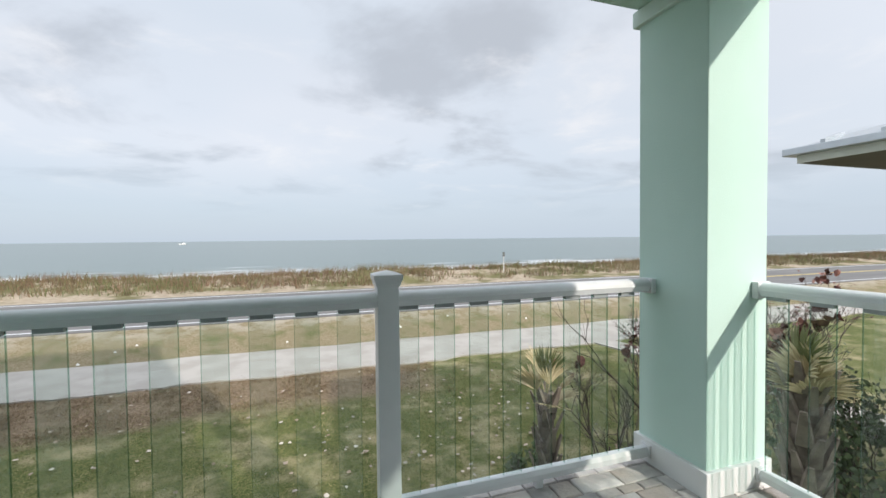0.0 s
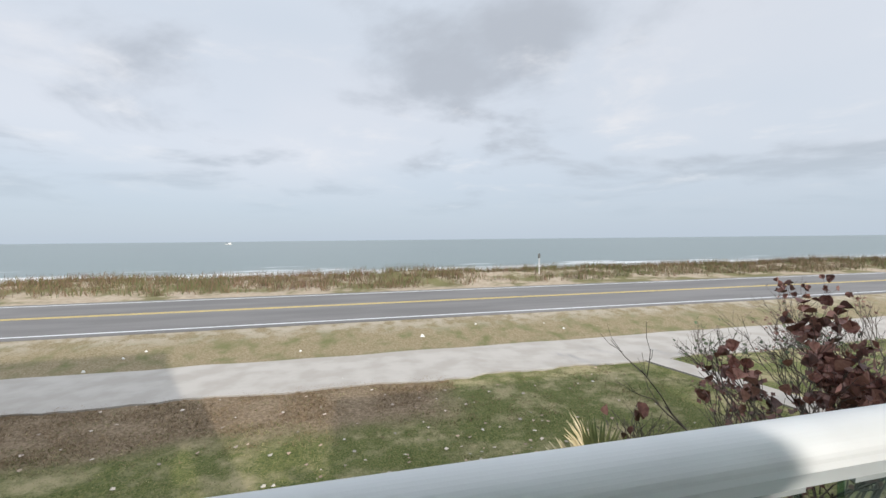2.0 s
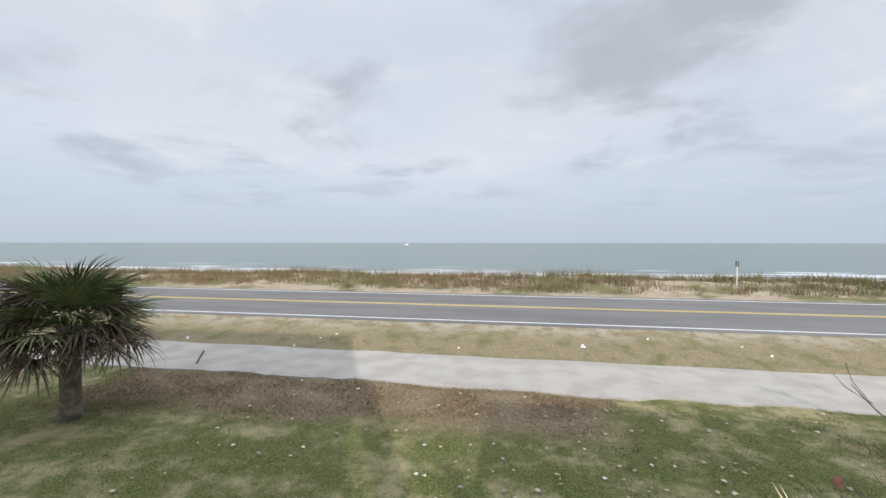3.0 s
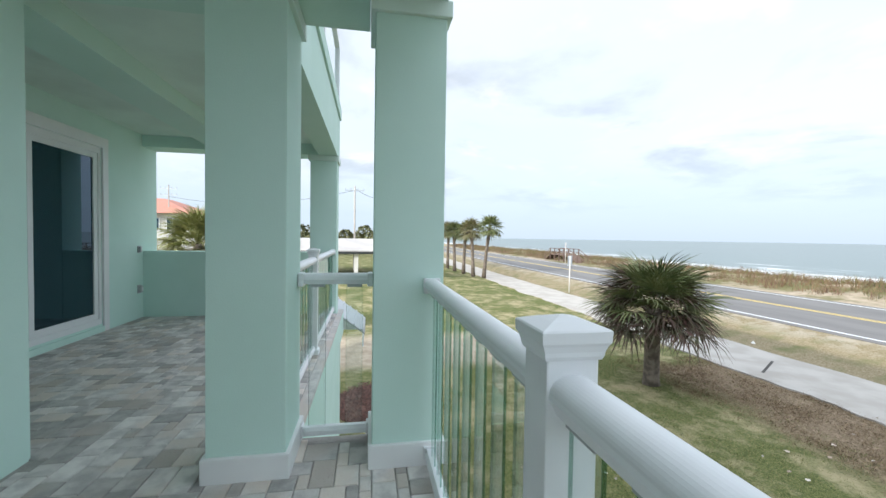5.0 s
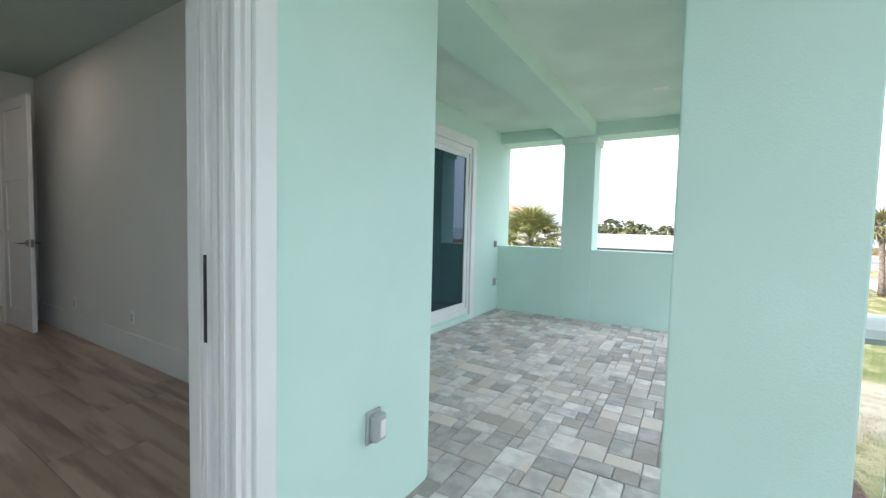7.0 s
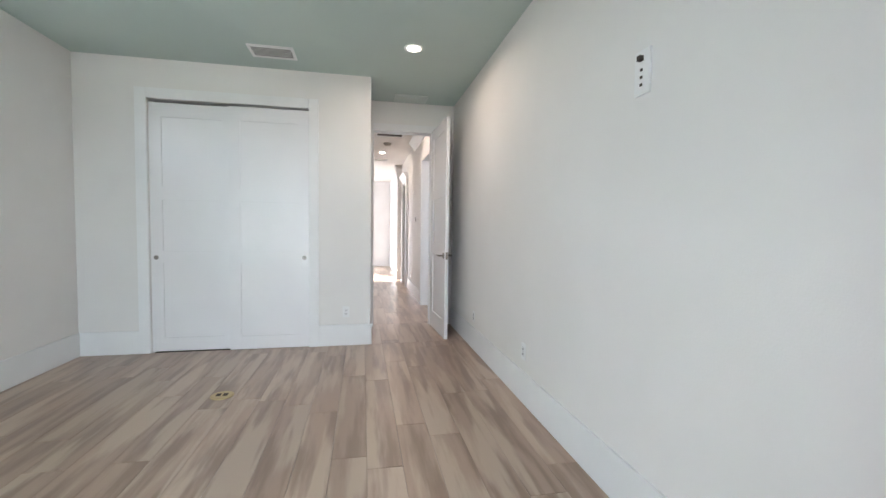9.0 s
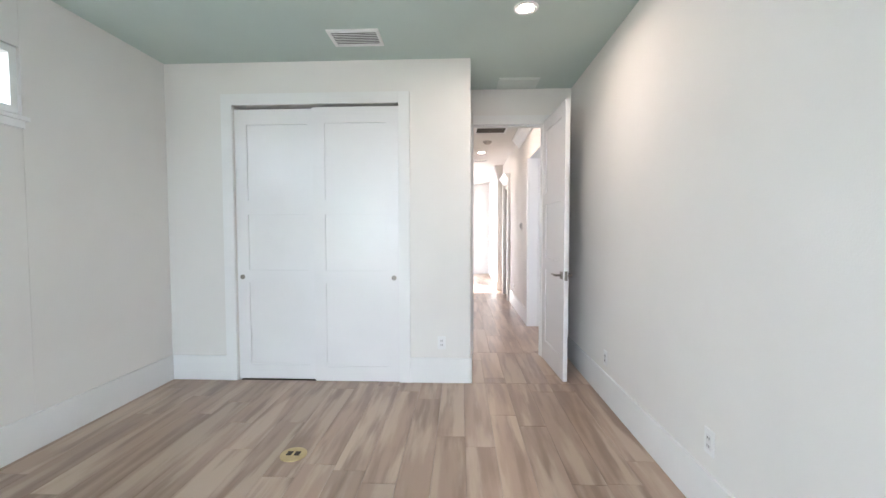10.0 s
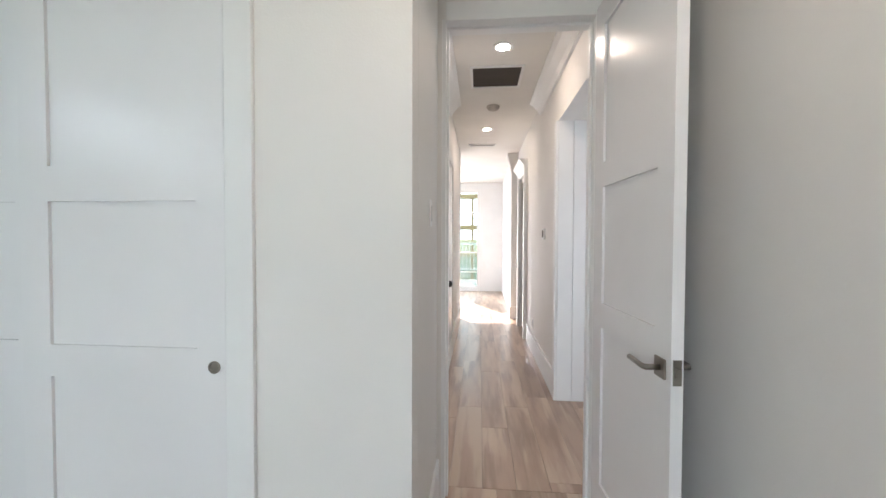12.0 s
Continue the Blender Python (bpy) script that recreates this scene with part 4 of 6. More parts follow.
vent(-0.09, 0.29, -6.56, -6.31, CI, 8, "white louvred air vent in the pale green ceiling", DUCT_SHADE)
vent(-1.345, -0.895, -9.44, -8.965, CI, 0, "square return air grille with dark filter in the hall ceiling")
vent(-1.22, -0.82, -11.85, -11.72, CI, 2, "slim white air vent in the hall ceiling")
hatch = thing("ceiling_panel", (-1.24, -7.45, CI), "flat ceiling access panel in the pale green ceiling", "ceiling panel")
part("frame", Geo().box(-1.44, -1.05, -7.58, -7.29, CI - 0.008, CI), PANELIN, hatch)
part("door", Geo().box(-1.42, -1.07, -7.56, -7.31, CI - 0.014, CI - 0.008), PANELIN, hatch)


def downlight(x, y, z, energy, lit=True, ring=WHITE):
    t = thing("recessed_light", (x, y, z), "lit round recessed ceiling light" if lit else "unlit round recessed light in the terrace ceiling", "recessed light", "recessed lights")
    n = 28
    g = Geo().loft([[(x + r * math.cos(a * math.tau / n), y + r * math.sin(a * math.tau / n), z - d) for a in range(n)] for r, d in ((0.08, 0.0), (0.08, 0.005), (0.065, 0.008), (0.048, 0.002))])
    part("trim_ring", g, ring, t, "white trim ring")
    part("lens", Geo().round_rings(x, y, [(z - 0.0055, 0.047), (z - 0.0025, 0.048)], n), LAMPLENS if lit else WHITE, t, "glowing lens" if lit else "white lens")
    if energy:
        d = bpy.data.lights.new("downlight", "AREA")
        d.shape, d.size, d.energy, d.color = "DISK", 0.11, energy, (1.0, 0.84, 0.66)
        d.spread = radians(175)
        o = new("downlight_lamp", d)
        o.matrix_world = look((x, y, z - 0.02), (x, y - 0.0001, z - 1))


downlight(-1.11, -6.09, CI, 0.68)
downlight(-1.15, -8.645, CI, 0.45)
downlight(-1.07, -10.905, CI, 0.4)
downlight(-5.157, -1.50, CE, 0, False)
SMOKEM = material("aged_ivory_plastic", (0.50, 0.47, 0.42), 0.5, scale=20)
smoke = thing("smoke_detector", (-1.12, -10.0, CI), "round ivory smoke detector on the hall ceiling", "smoke detector")
part("base", Geo().round_rings(-1.12, -10.0, [(CI, 0.07), (CI - 0.018, 0.07)], 24), SMOKEM, smoke)
part("cover", Geo().round_rings(-1.12, -10.0, [(CI - 0.018, 0.062), (CI - 0.035, 0.055), (CI - 0.045, 0.035)], 24), SMOKEM, smoke)

# hall trim
prof = [(HX0, CI), (HX0, CI - 0.13), (HX0 + 0.02, CI - 0.125), (HX0 + 0.04, CI - 0.09), (HX0 + 0.09, CI - 0.035), (HX0 + 0.12, CI - 0.02), (HX0 + 0.12, CI)]
structure("trim", Geo().sweep_y(prof, -9.92, -7.76), WHITE, "white crown moulding")
prof = [(HX1, CI), (HX1, CI - 0.13), (HX1 - 0.02, CI - 0.125), (HX1 - 0.04, CI - 0.09), (HX1 - 0.09, CI - 0.035), (HX1 - 0.12, CI - 0.02), (HX1 - 0.12, CI)]
structure("trim", Geo().sweep_y(prof, -9.9, -7.76), WHITE, "white crown moulding")
structure("trim", Geo().box(HX0, HX0 + 0.018, -9.06, -8.98, IN, 2.42), WHITE, "white edge of the hall opening")
for k in range(10):
    x = HX0 - 0.002 - k * 0.124
    structure("shiplap", Geo().box(x - 0.120, x, -8.988, -8.974, IN, 2.42), DOORWHITE, "pale blue-white vertical board", bevel=0.003)
structure("ceiling", Geo().box(-3.05, HX0 - 0.121, -8.988, -7.90, 2.42, 2.5), CEILHALL, "low ceiling of the side passage")
hd = thing("hall_door", (HX1, -9.6, IN), "white hall door with casing and dark knob", "door")
part("casing", Geo().box(HX1 - 0.02, HX1, -10.3, -10.21, IN, 2.35).box(HX1 - 0.02, HX1, -9.35, -9.26, IN, 2.35).box(HX1 - 0.02, HX1, -10.21, -9.35, 2.26, 2.35), WHITE, hd)
part("slab", Geo().box(HX1 - 0.012, HX1 - 0.001, -10.21, -9.35, IN, 2.26), DOORWHITE, hd)
part("knob", Geo().round_rings(HX1 - 0.04, -9.43, [(IN + 0.88, 0.012), (IN + 0.90, 0.026), (IN + 0.92, 0.026), (IN + 0.94, 0.012)], 14), DARKMETAL, hd)
pier = thing("door_surround", (HX0, -11.5, IN), "pale door surround with flared heads in the hall", "door surround")
part("jamb", Geo().box(HX0, HX0 + 0.05, -11.98, -11.86, IN, 2.52), WHITE, pier)
part("jamb", Geo().box(HX0, HX0 + 0.05, -11.14, -11.05, IN, 2.52), WHITE, pier)
part("head", Geo().sweep_y([(HX0, 2.36), (HX0 + 0.03, 2.36), (HX0 + 0.06, 2.44), (HX0 + 0.12, 2.52), (HX0, 2.52)], -12.0, -11.03), WHITE, pier)
part("column", Geo().square_rings(HX0 + 0.03, -12.55, [(IN, 0.1), (IN + 0.2, 0.1), (IN + 0.2, 0.075), (2.55, 0.075), (2.65, 0.09), (2.86, 0.15), (CI, 0.15)]), WALLIN, pier, "pale square column with flared top")

# far glass door
w1 = thing("glass_door", ((WX0 + WX1) / 2, -16.05, IN), "white far glass door with muntins and bright daylight", "glass door")
part("frame", Geo().box(WX0, WX0 + 0.06, -16.1, -16.03, IN + 0.02, 2.7).box(WX1 - 0.06, WX1, -16.1, -16.03, IN + 0.02, 2.7).box(WX0 + 0.06, WX1 - 0.06, -16.1, -16.03, 2.63, 2.7).box(WX0 + 0.06, WX1 - 0.06, -16.1, -16.03, IN + 0.02, IN + 0.12), WHITE, w1)
for z in (0.6, 1.1, 1.6, 2.1):
    part("muntin", Geo().box(WX0 + 0.06, WX1 - 0.06, -16.075, -16.055, z - 0.01, z + 0.01), WHITE, w1)
part("pane", Geo().box(WX0 + 0.06, WX1 - 0.06, -16.066, -16.062, IN + 0.12, 2.63), TINTED, w1)
part("casing", Geo().box(WX0 - 0.08, WX0, -16.0, -15.98, IN, 2.8).box(WX1, WX1 + 0.08, -16.0, -15.98, IN, 2.8).box(WX0, WX1, -16.0, -15.98, 2.7, 2.8), WHITE, w1)

# high window in the east wall
w2 = thing("high_window", (EW, -4.6, 2.1), "white framed high transom window", "window")
part("frame", Geo().box(EW, EW + 0.1, -5.65, -5.61, 2.11, 2.49).box(EW, EW + 0.1, -3.55, -3.52, 2.11, 2.49).box(EW, EW + 0.1, -5.61, -3.55, 2.45, 2.49).box(EW, EW + 0.1, -5.61, -3.55, 2.11, 2.15), WHITE, w2)
part("pane", Geo().box(EW + 0.05, EW + 0.056, -5.61, -3.55, 2.15, 2.45), PANE, w2)
part("sill", Geo().box(EW - 0.03, EW, -5.69, -3.46, 2.075, 2.10).box(EW - 0.018, EW, -5.67, -3.48, 2.03, 2.075), WHITE, w2, "white sill and apron", bevel=0.003)


# ---- plants ----
def frond_geo(rng, reach, stalk, n=22, spread=250, droop=0.35, width=0.034, ragged=0.2):
    """A palmetto fan: a stalk along +x and narrow folded blades round its end."""
    g = Geo()
    g.loft([[(0, -0.012, -0.006), (0, 0.012, -0.006), (0, 0.0, 0.008)], [(stalk, -0.007, -0.004 + 0.02), (stalk, 0.007, -0.004 + 0.02), (stalk, 0, 0.006 + 0.02)]])
    for i in range(n):
        a = radians(-spread / 2 + spread * (i + 0.5) / n + rng.uniform(-4, 4))
        length = reach * (0.72 + 0.28 * math.cos(a)) * rng.uniform(1 - ragged, 1)
        dx, dy = math.cos(a), math.sin(a)
        px, py = -dy, dx
        dr = droop * rng.uniform(0.6, 1.4)
        rows = []
        for s, w in ((0.03, 0.25), (0.4, 1.0), (0.72, 0.7), (1.0, 0.05)):
            d = length * s
            z = 0.02 + 0.10 * length * math.sin(s * 2.2) - dr * length * s * s
            h = width * w * 0.5
            rows.append(((stalk + dx * d + px * h, dy * d + py * h, z + 0.35 * h), (stalk + dx * d, dy * d, z - 0.2 * h), (stalk + dx * d - px * h, dy * d - py * h, z + 0.35 * h)))
        v = [p for r in rows for p in r]
        g.add(v, [(k * 3 + j, k * 3 + j + 1, k * 3 + j + 4, k * 3 + j + 3) for k in range(3) for j in range(2)])
    return g


def fan_mesh(name, mat, seed, **kw):
    g = frond_geo(random.Random(seed), **kw)
    me = bpy.data.meshes.new(name)
    me.from_pydata(g.v, [], g.f)
    me.materials.append(mat)
    return me


def place_part(name, me, parent, m, label=""):
    ob = new(name, me)
    ob.parent = parent
    ob.matrix_basis = m
    return tagged(ob, label)


def boot_mesh():
    g = Geo()
    g.loft([[(0, -0.05, 0), (0, 0.05, 0), (0.03, 0.045, 0), (0.03, -0.045, 0)], [(0.05, -0.035, 0.14), (0.05, 0.035, 0.14), (0.075, 0.03, 0.13), (0.075, -0.03, 0.13)],
            [(0.10, -0.018, 0.25), (0.10, 0.018, 0.25), (0.115, 0.015, 0.245), (0.115, -0.015, 0.245)]])
    me = bpy.data.meshes.new("boot")
    me.from_pydata(g.v, [], g.f)
    me.materials.append(BOOT)
    return me


BOOTME = boot_mesh()


def palm(x, y, z0, z1, label, meshes, count, trunk=0.13, boots=0, size=1.0, el_top=85, el_low=-45, lean=0.0, seed=1, group="", flare=1.25):
    """A palm with its fronds as parts. meshes: (mesh, lowest share of the crown, highest share) triples."""
    rng = random.Random(seed)
    t = thing("palm_tree", (x, y, z0), label, "palm tree", group)
    h = z1 - z0
    rows = [(x + lean * s * s, y, z0 - 0.1 + (h + 0.1) * s) for s in (0, 0.15, 0.4, 0.7, 1)]
    part("trunk", Geo().tube(rows, [trunk * flare, trunk * 1.05, trunk, trunk, trunk * 1.1], 10), BARK, t, "rough grey brown trunk", smooth=True)
    for i in range(boots):
        s = (i + 0.5) / boots
        zz = h * (0.42 + 0.56 * s)
        m = Matrix.Translation((lean * (zz / h) ** 2, 0, zz)) @ Matrix.Rotation(i * 2.4, 4, "Z") @ Matrix.Translation((trunk * 0.8, 0, 0)) @ Matrix.Scale(rng.uniform(0.8, 1.2), 4)
        place_part("leaf_base", BOOTME, t, m)
    for i in range(count):
        s = (i + 0.5) / count
        el = el_top + (el_low - el_top) * s ** 0.8 + rng.uniform(-8, 8)
        choose = [me for me, lo, hi in meshes if lo <= s <= hi]
        me = rng.choice(choose)
        m = Matrix.Translation((lean, 0, h - 0.25 * s * size)) @ Matrix.Rotation(i * 2.39996 + rng.uniform(-0.3, 0.3), 4, "Z") @ Matrix.Rotation(-radians(el), 4, "Y") @ Matrix.Rotation(rng.uniform(-0.4, 0.4), 4, "X") @ Matrix.Scale(size * rng.uniform(0.85, 1.1), 4)
        place_part("frond", me, t, m)
    return t


GREENS = [fan_mesh("frond", FROND, k, reach=0.75, stalk=0.75, n=26, droop=0.30) for k in (1, 2)]
REDS = [fan_mesh("frond", FRONDRED, k, reach=0.72, stalk=0.72, n=24, droop=0.5, ragged=0.4) for k in (3, 4)]
DRYS = [fan_mesh("frond", FRONDDRY, k, reach=0.6, stalk=0.6, n=20, droop=0.6, ragged=0.5) for k in (5,)]
palm(-9.33, 7.49, GZ, -0.58, "round green palm with burnt brown frond tips on the lawn", [(GREENS[0], 0, 0.66), (GREENS[1], 0, 0.6), (REDS[0], 0.12, 1), (REDS[1], 0.25, 1), (REDS[0], 0.5, 1), (DRYS[0], 0.85, 1)],
     112, trunk=0.2, boots=14, size=1.33, el_top=66, el_low=-14, seed=11)
YELLOWS = [fan_mesh("frond", FRONDYEL, k, reach=0.75, stalk=0.75, n=24, droop=0.35) for k in (6, 7)]
palm(-16.0, -6.7, GZ, 0.95, "bushy yellow-green palm behind the terrace parapet", [(YELLOWS[0], 0, 0.9), (YELLOWS[1], 0, 1), (DRYS[0], 0.55, 1)],
     120, trunk=0.16, size=1.15, seed=12)
CUT = [fan_mesh("frond", FRONDDRY, k, reach=0.42, stalk=0.22, n=18, spread=85, droop=0.05, width=0.034, ragged=0.25) for k in (21, 22)]
CUTG = [fan_mesh("frond", FROND, k, reach=0.46, stalk=0.2, n=18, spread=80, droop=0.02, width=0.036, ragged=0.1) for k in (23,)]
WIDE = [fan_mesh("frond", FROND, 24, reach=0.33, stalk=0.12, n=24, spread=150, droop=0.05, width=0.04, ragged=0.1), fan_mesh("frond", FRONDDRY, 25, reach=0.34, stalk=0.12, n=22, spread=150, droop=0.15, width=0.036, ragged=0.3)]
palm(1.98, 1.80, GZ, -0.30, "young trimmed palm with pale split fronds beyond the railing", [(CUTG[0], 0, 0.25), (CUT[0], 0.15, 1), (CUT[1], 0.15, 1)], 9, trunk=0.075, boots=26, size=0.85, el_top=88, el_low=10, seed=31)
palm(2.95, 0.02, GZ, 0.31, "short palm with a green fan and booted trunk", [(WIDE[0], 0, 0.4), (WIDE[1], 0.1, 1)], 8, trunk=0.085, boots=60, size=1.0, el_top=88, el_low=52, seed=33)
palm(-8.87, 0.22, GZ, -0.33, "trimmed palm with shaggy boots in a ring of red mulch", [(CUTG[0], 0, 0.6), (CUT[0], 0.3, 1)], 9, trunk=0.15, boots=90, size=1.1, el_top=88, el_low=35, seed=35)


def far_palm(x, y, z0, h, lean, seed, label):
    rng = random.Random(seed)
    t = thing("palm_tree", (x, y, z0), label, "palm tree", "row of tall palms by the path")
    pts = [(x + lean * s * s, y + 0.3 * lean * s, z0 + h * s) for s in (0, 0.25, 0.5, 0.75, 1)]
    part("trunk", Geo().tube(pts, [0.24, 0.18, 0.16, 0.17, 0.24], 8), BARK, t, "curving rough trunk", smooth=True)
    g = Geo()
    for k in range(46):
        f = frond_geo(rng, 0.85, 0.75, n=11, droop=0.45, width=0.10)
        el = 80 - 125 * ((k + 0.5) / 46) + rng.uniform(-8, 8)
        m = Matrix.Translation(pts[-1]) @ Matrix.Rotation(k * 2.4, 4, "Z") @ Matrix.Rotation(-radians(el), 4, "Y")
        g.add([tuple(m @ Vector(v)) for v in f.v], f.f)
    part("crown", g, FROND if seed % 3 else FRONDFAR, t, "ragged fan crown")


FRONDFAR = material("olive_far_frond", (0.15, 0.15, 0.06), 0.6, second=(0.20, 0.17, 0.09), scale=1.5)
for i, (x, y, h, lean) in enumerate(((-38.1, 10.9, 4.9, 0.9), (-39.6, 10.2, 4.7, -0.5), (-42.9, 9.95, 4.5, 0.3), (-46.0, 9.6, 4.6, -0.3), (-49.4, 9.4, 4.7, 0.2), (-53.3, 9.06, 4.9, -0.4), (-58.0, 8.6, 5.0, 0.8))):
    far_palm(x, y, GZ + 0.05, h, lean, 50 + i, "tall ragged palm in a row along the path")


def leaf_mesh(name, mat, seed, r=0.055):
    rng = random.Random(seed)
    n = 9
    ring = [(r * math.cos(a * math.tau / n) * rng.uniform(0.8, 1.1), r * math.sin(a * math.tau / n) * rng.uniform(0.8, 1.1), r * (0.9 * abs(math.sin(a * math.tau / n)) + rng.uniform(-0.12, 0.2))) for a in range(n)]
    me = bpy.data.meshes.new(name)
    me.from_pydata([(0, 0, 0)] + ring, [], [(0, 1 + i, 1 + (i + 1) % n) for i in range(n)])
    me.materials.append(mat)
    return me


LEAFOB = material("curled_brown_leaf", (0.20, 0.085, 0.065), 0.6, second=(0.11, 0.045, 0.035), scale=30, by_object=0.55)
LEAFOB2 = material("pinkish_dry_leaf", (0.34, 0.17, 0.13), 0.65, second=(0.25, 0.12, 0.09), scale=30, by_object=0.3)
CURLED = [leaf_mesh("leaf", LEAFOB, 1, 0.065), leaf_mesh("leaf", LEAFOB, 2, 0.05), leaf_mesh("leaf", LEAFOB, 3, 0.075), leaf_mesh("leaf", LEAFOB2, 4, 0.07)]


def bush(x, y, z0, stems, height, spread, label, seed, leaves=0, depth=4, leaf_stuff=0, bias=(0, 0), twig=0.020):
    rng = random.Random(seed)
    t = thing("bush", (x, y, z0), label, "bush", "")
    g, tips = Geo(), []

    def grow(p, d, length, r, level):
        q = p + d * length * 0.5 + Vector((rng.uniform(-1, 1), rng.uniform(-1, 1), rng.uniform(-0.3, 0.5))) * length * 0.08
        e = p + d * length + Vector((0, 0, length * 0.06))
        g.tube([p, q, e], [r, r * 0.85, r * 0.65], 4)
        if level >= depth - 1:
            tips.append((e, (e - q).normalized()))
            tips.append((q, (e - q).normalized()))
        if level < depth:
            for k in range(rng.choice((2, 3, 3))):
                nd = (d + Vector((rng.uniform(-1, 1), rng.uniform(-1, 1), rng.uniform(-0.35, 0.75))) * 0.75).normalized()
                grow(p + (e - p) * rng.uniform(0.55, 1.0), nd, length * rng.uniform(0.55, 0.85), r * 0.62, level + 1)

    for k in range(stems):
        a = rng.uniform(0, math.tau)
        rr = rng.uniform(0, spread * 0.45)
        d = Vector((math.cos(a) * 0.5 * spread / height + bias[0], math.sin(a) * 0.5 * spread / height + bias[1], 1)).normalized()
        grow(Vector((x + rr * math.cos(a), y + rr * math.sin(a), z0 - 0.05)), d, height * rng.uniform(0.36, 0.48), twig, 0)
    part("branchwork", g, TWIG, t, "bare grey-brown branches", kind="stuff")
    rng.shuffle(tips)
    if leaves > 100:
        tips = [q for q in tips if q[0].x > x - 0.75]
    tips.sort(key=lambda q: -q[0].z + rng.uniform(0, 1.2))
    for k in range(leaves):
        e, d = tips[k % min(len(tips), int(leaves * 0.8))]
        off = Vector((rng.uniform(-1, 1), rng.uniform(-1, 1), rng.uniform(-1, 1))) * 0.05
        m = Matrix.Translation(e + off - Vector((x, y, z0))) @ Euler((rng.uniform(-1.6, 1.6), rng.uniform(-1.6, 1.6), rng.uniform(0, 6))).to_matrix().to_4x4() @ Matrix.Scale(rng.uniform(0.8, 1.5), 4)
        place_part("leaf", rng.choice(CURLED), t, m)
    if leaf_stuff:
        lg = Geo()
        for k in range(leaf_stuff):
            e, d = rng.choice(tips)
            c = e + Vector((rng.uniform(-1, 1), rng.uniform(-1, 1), rng.uniform(-1, 1))) * 0.09
            u = Vector((rng.uniform(-1, 1), rng.uniform(-1, 1), rng.uniform(-1, 1))).normalized()
            w = u.orthogonal().normalized()
            s = rng.uniform(0.03, 0.055)
            lg.add([tuple(c - u * s), tuple(c + w * s * 0.7), tuple(c + u * s), tuple(c - w * s * 0.7)], [(0, 1, 2, 3)])
        part("foliage", lg, LEAFBROWN if leaves else LEAFGREEN, t, "small leaves", kind="stuff")
    return t


bush(5.6, 3.5, GZ, 9, 2.45, 2.0, "half-bare sea grape bush with curled brown leaves", 5, leaves=290, leaf_stuff=900, twig=0.026)
bush(4.3, 3.5, GZ, 6, 1.75, 1.3, "thin bare bush with few brown leaves on the lawn", 8, leaves=5, twig=0.018)
bush(9.4, 5.4, GZ, 11, 2.6, 3.2, "wide tangle of bare grey twigs", 14, leaves=0, leaf_stuff=260, twig=0.022)
bush(12.5, 6.8, GZ, 11, 2.8, 3.6, "wide tangle of bare grey twigs with some brown leaves", 15, leaves=60, leaf_stuff=300, twig=0.022)
bush(5.2, 0.8, GZ, 8, 1.7, 1.8, "low dark green shrub under the neighbouring eave", 17, leaf_stuff=2600)
bush(7.0, 2.2, GZ, 8, 1.9, 2.0, "low dark green shrub with a few fallen leaves", 19, leaf_stuff=2600)
bush(2.6, 2.9, GZ, 5, 1.0, 1.2, "low mixed green shrub on the lawn below the balcony", 23, leaf_stuff=900, depth=3)


def blades(name, count, area, hmin, hmax, width, mat, seed, label, clump=0.0, per=1, name_kind="stuff", fn=None, lean=0.5):
    rng = np.random.default_rng(seed)
    n = count * per
    cx, cy = rng.uniform(area[0], area[1], count), rng.uniform(area[2], area[3], count)
    if fn:
        keep = np.array([fn(a, b) > rng.random() for a, b in zip(cx, cy)])
        cx, cy = cx[keep], cy[keep]
        n = len(cx) * per
    bx = np.repeat(cx, per) + rng.normal(0, clump, n)
    by = np.repeat(cy, per) + rng.normal(0, clump, n)
    bz = np.array([ground_height(a, b) for a, b in zip(cx, cy)]).repeat(per) - 0.01
    h = rng.uniform(hmin, hmax, n) * np.repeat(rng.uniform(0.6, 1.2, len(cx)), per)
    a = rng.uniform(0, math.pi, n)
    lx, ly = rng.normal(0, lean, n) * h, rng.normal(0, lean, n) * h
    w = width * rng.uniform(0.6, 1.2, n)
    v = np.empty((n, 3, 3))
    v[:, 0] = np.stack([bx - w * np.cos(a), by - w * np.sin(a), bz], 1)
    v[:, 1] = np.stack([bx + w * np.cos(a), by + w * np.sin(a), bz], 1)
    v[:, 2] = np.stack([bx + lx, by + ly, bz + h], 1)
    me = bpy.data.meshes.new(name)
    me.from_pydata(v.reshape(-1, 3).tolist(), [], np.arange(n * 3).reshape(-1, 3).tolist())
    me.materials.append(mat)
    ob = new(name, me)
    return tagged(ob, label, "grass", "", "stuff")


def lawn_share(x, y):
    v = 0.75 + 0.6 * noise.noise(Vector((x * 0.7, y * 0.7, 0)))
    return v * (0.35 if y > 9.2 else 1.0)


blades("lawn_grass", 56000, (-13, 11, 1.0, 10.9), 0.02, 0.055, 0.006, BLADE, 3, "short green and straw coloured lawn grass", clump=0.035, per=4, fn=lawn_share, lean=0.7)
def thatch_share(x, y):
    edge = 8.4 + 0.13 * (x + 5) + 0.5 * noise.noise(Vector((x * 0.5, 2.0, 0)))
    return (1.0 if y > edge and -11.5 < x < 3.2 else 0.12) * (0.55 + 1.1 * noise.noise(Vector((x * 0.9, y * 1.4, 5))))


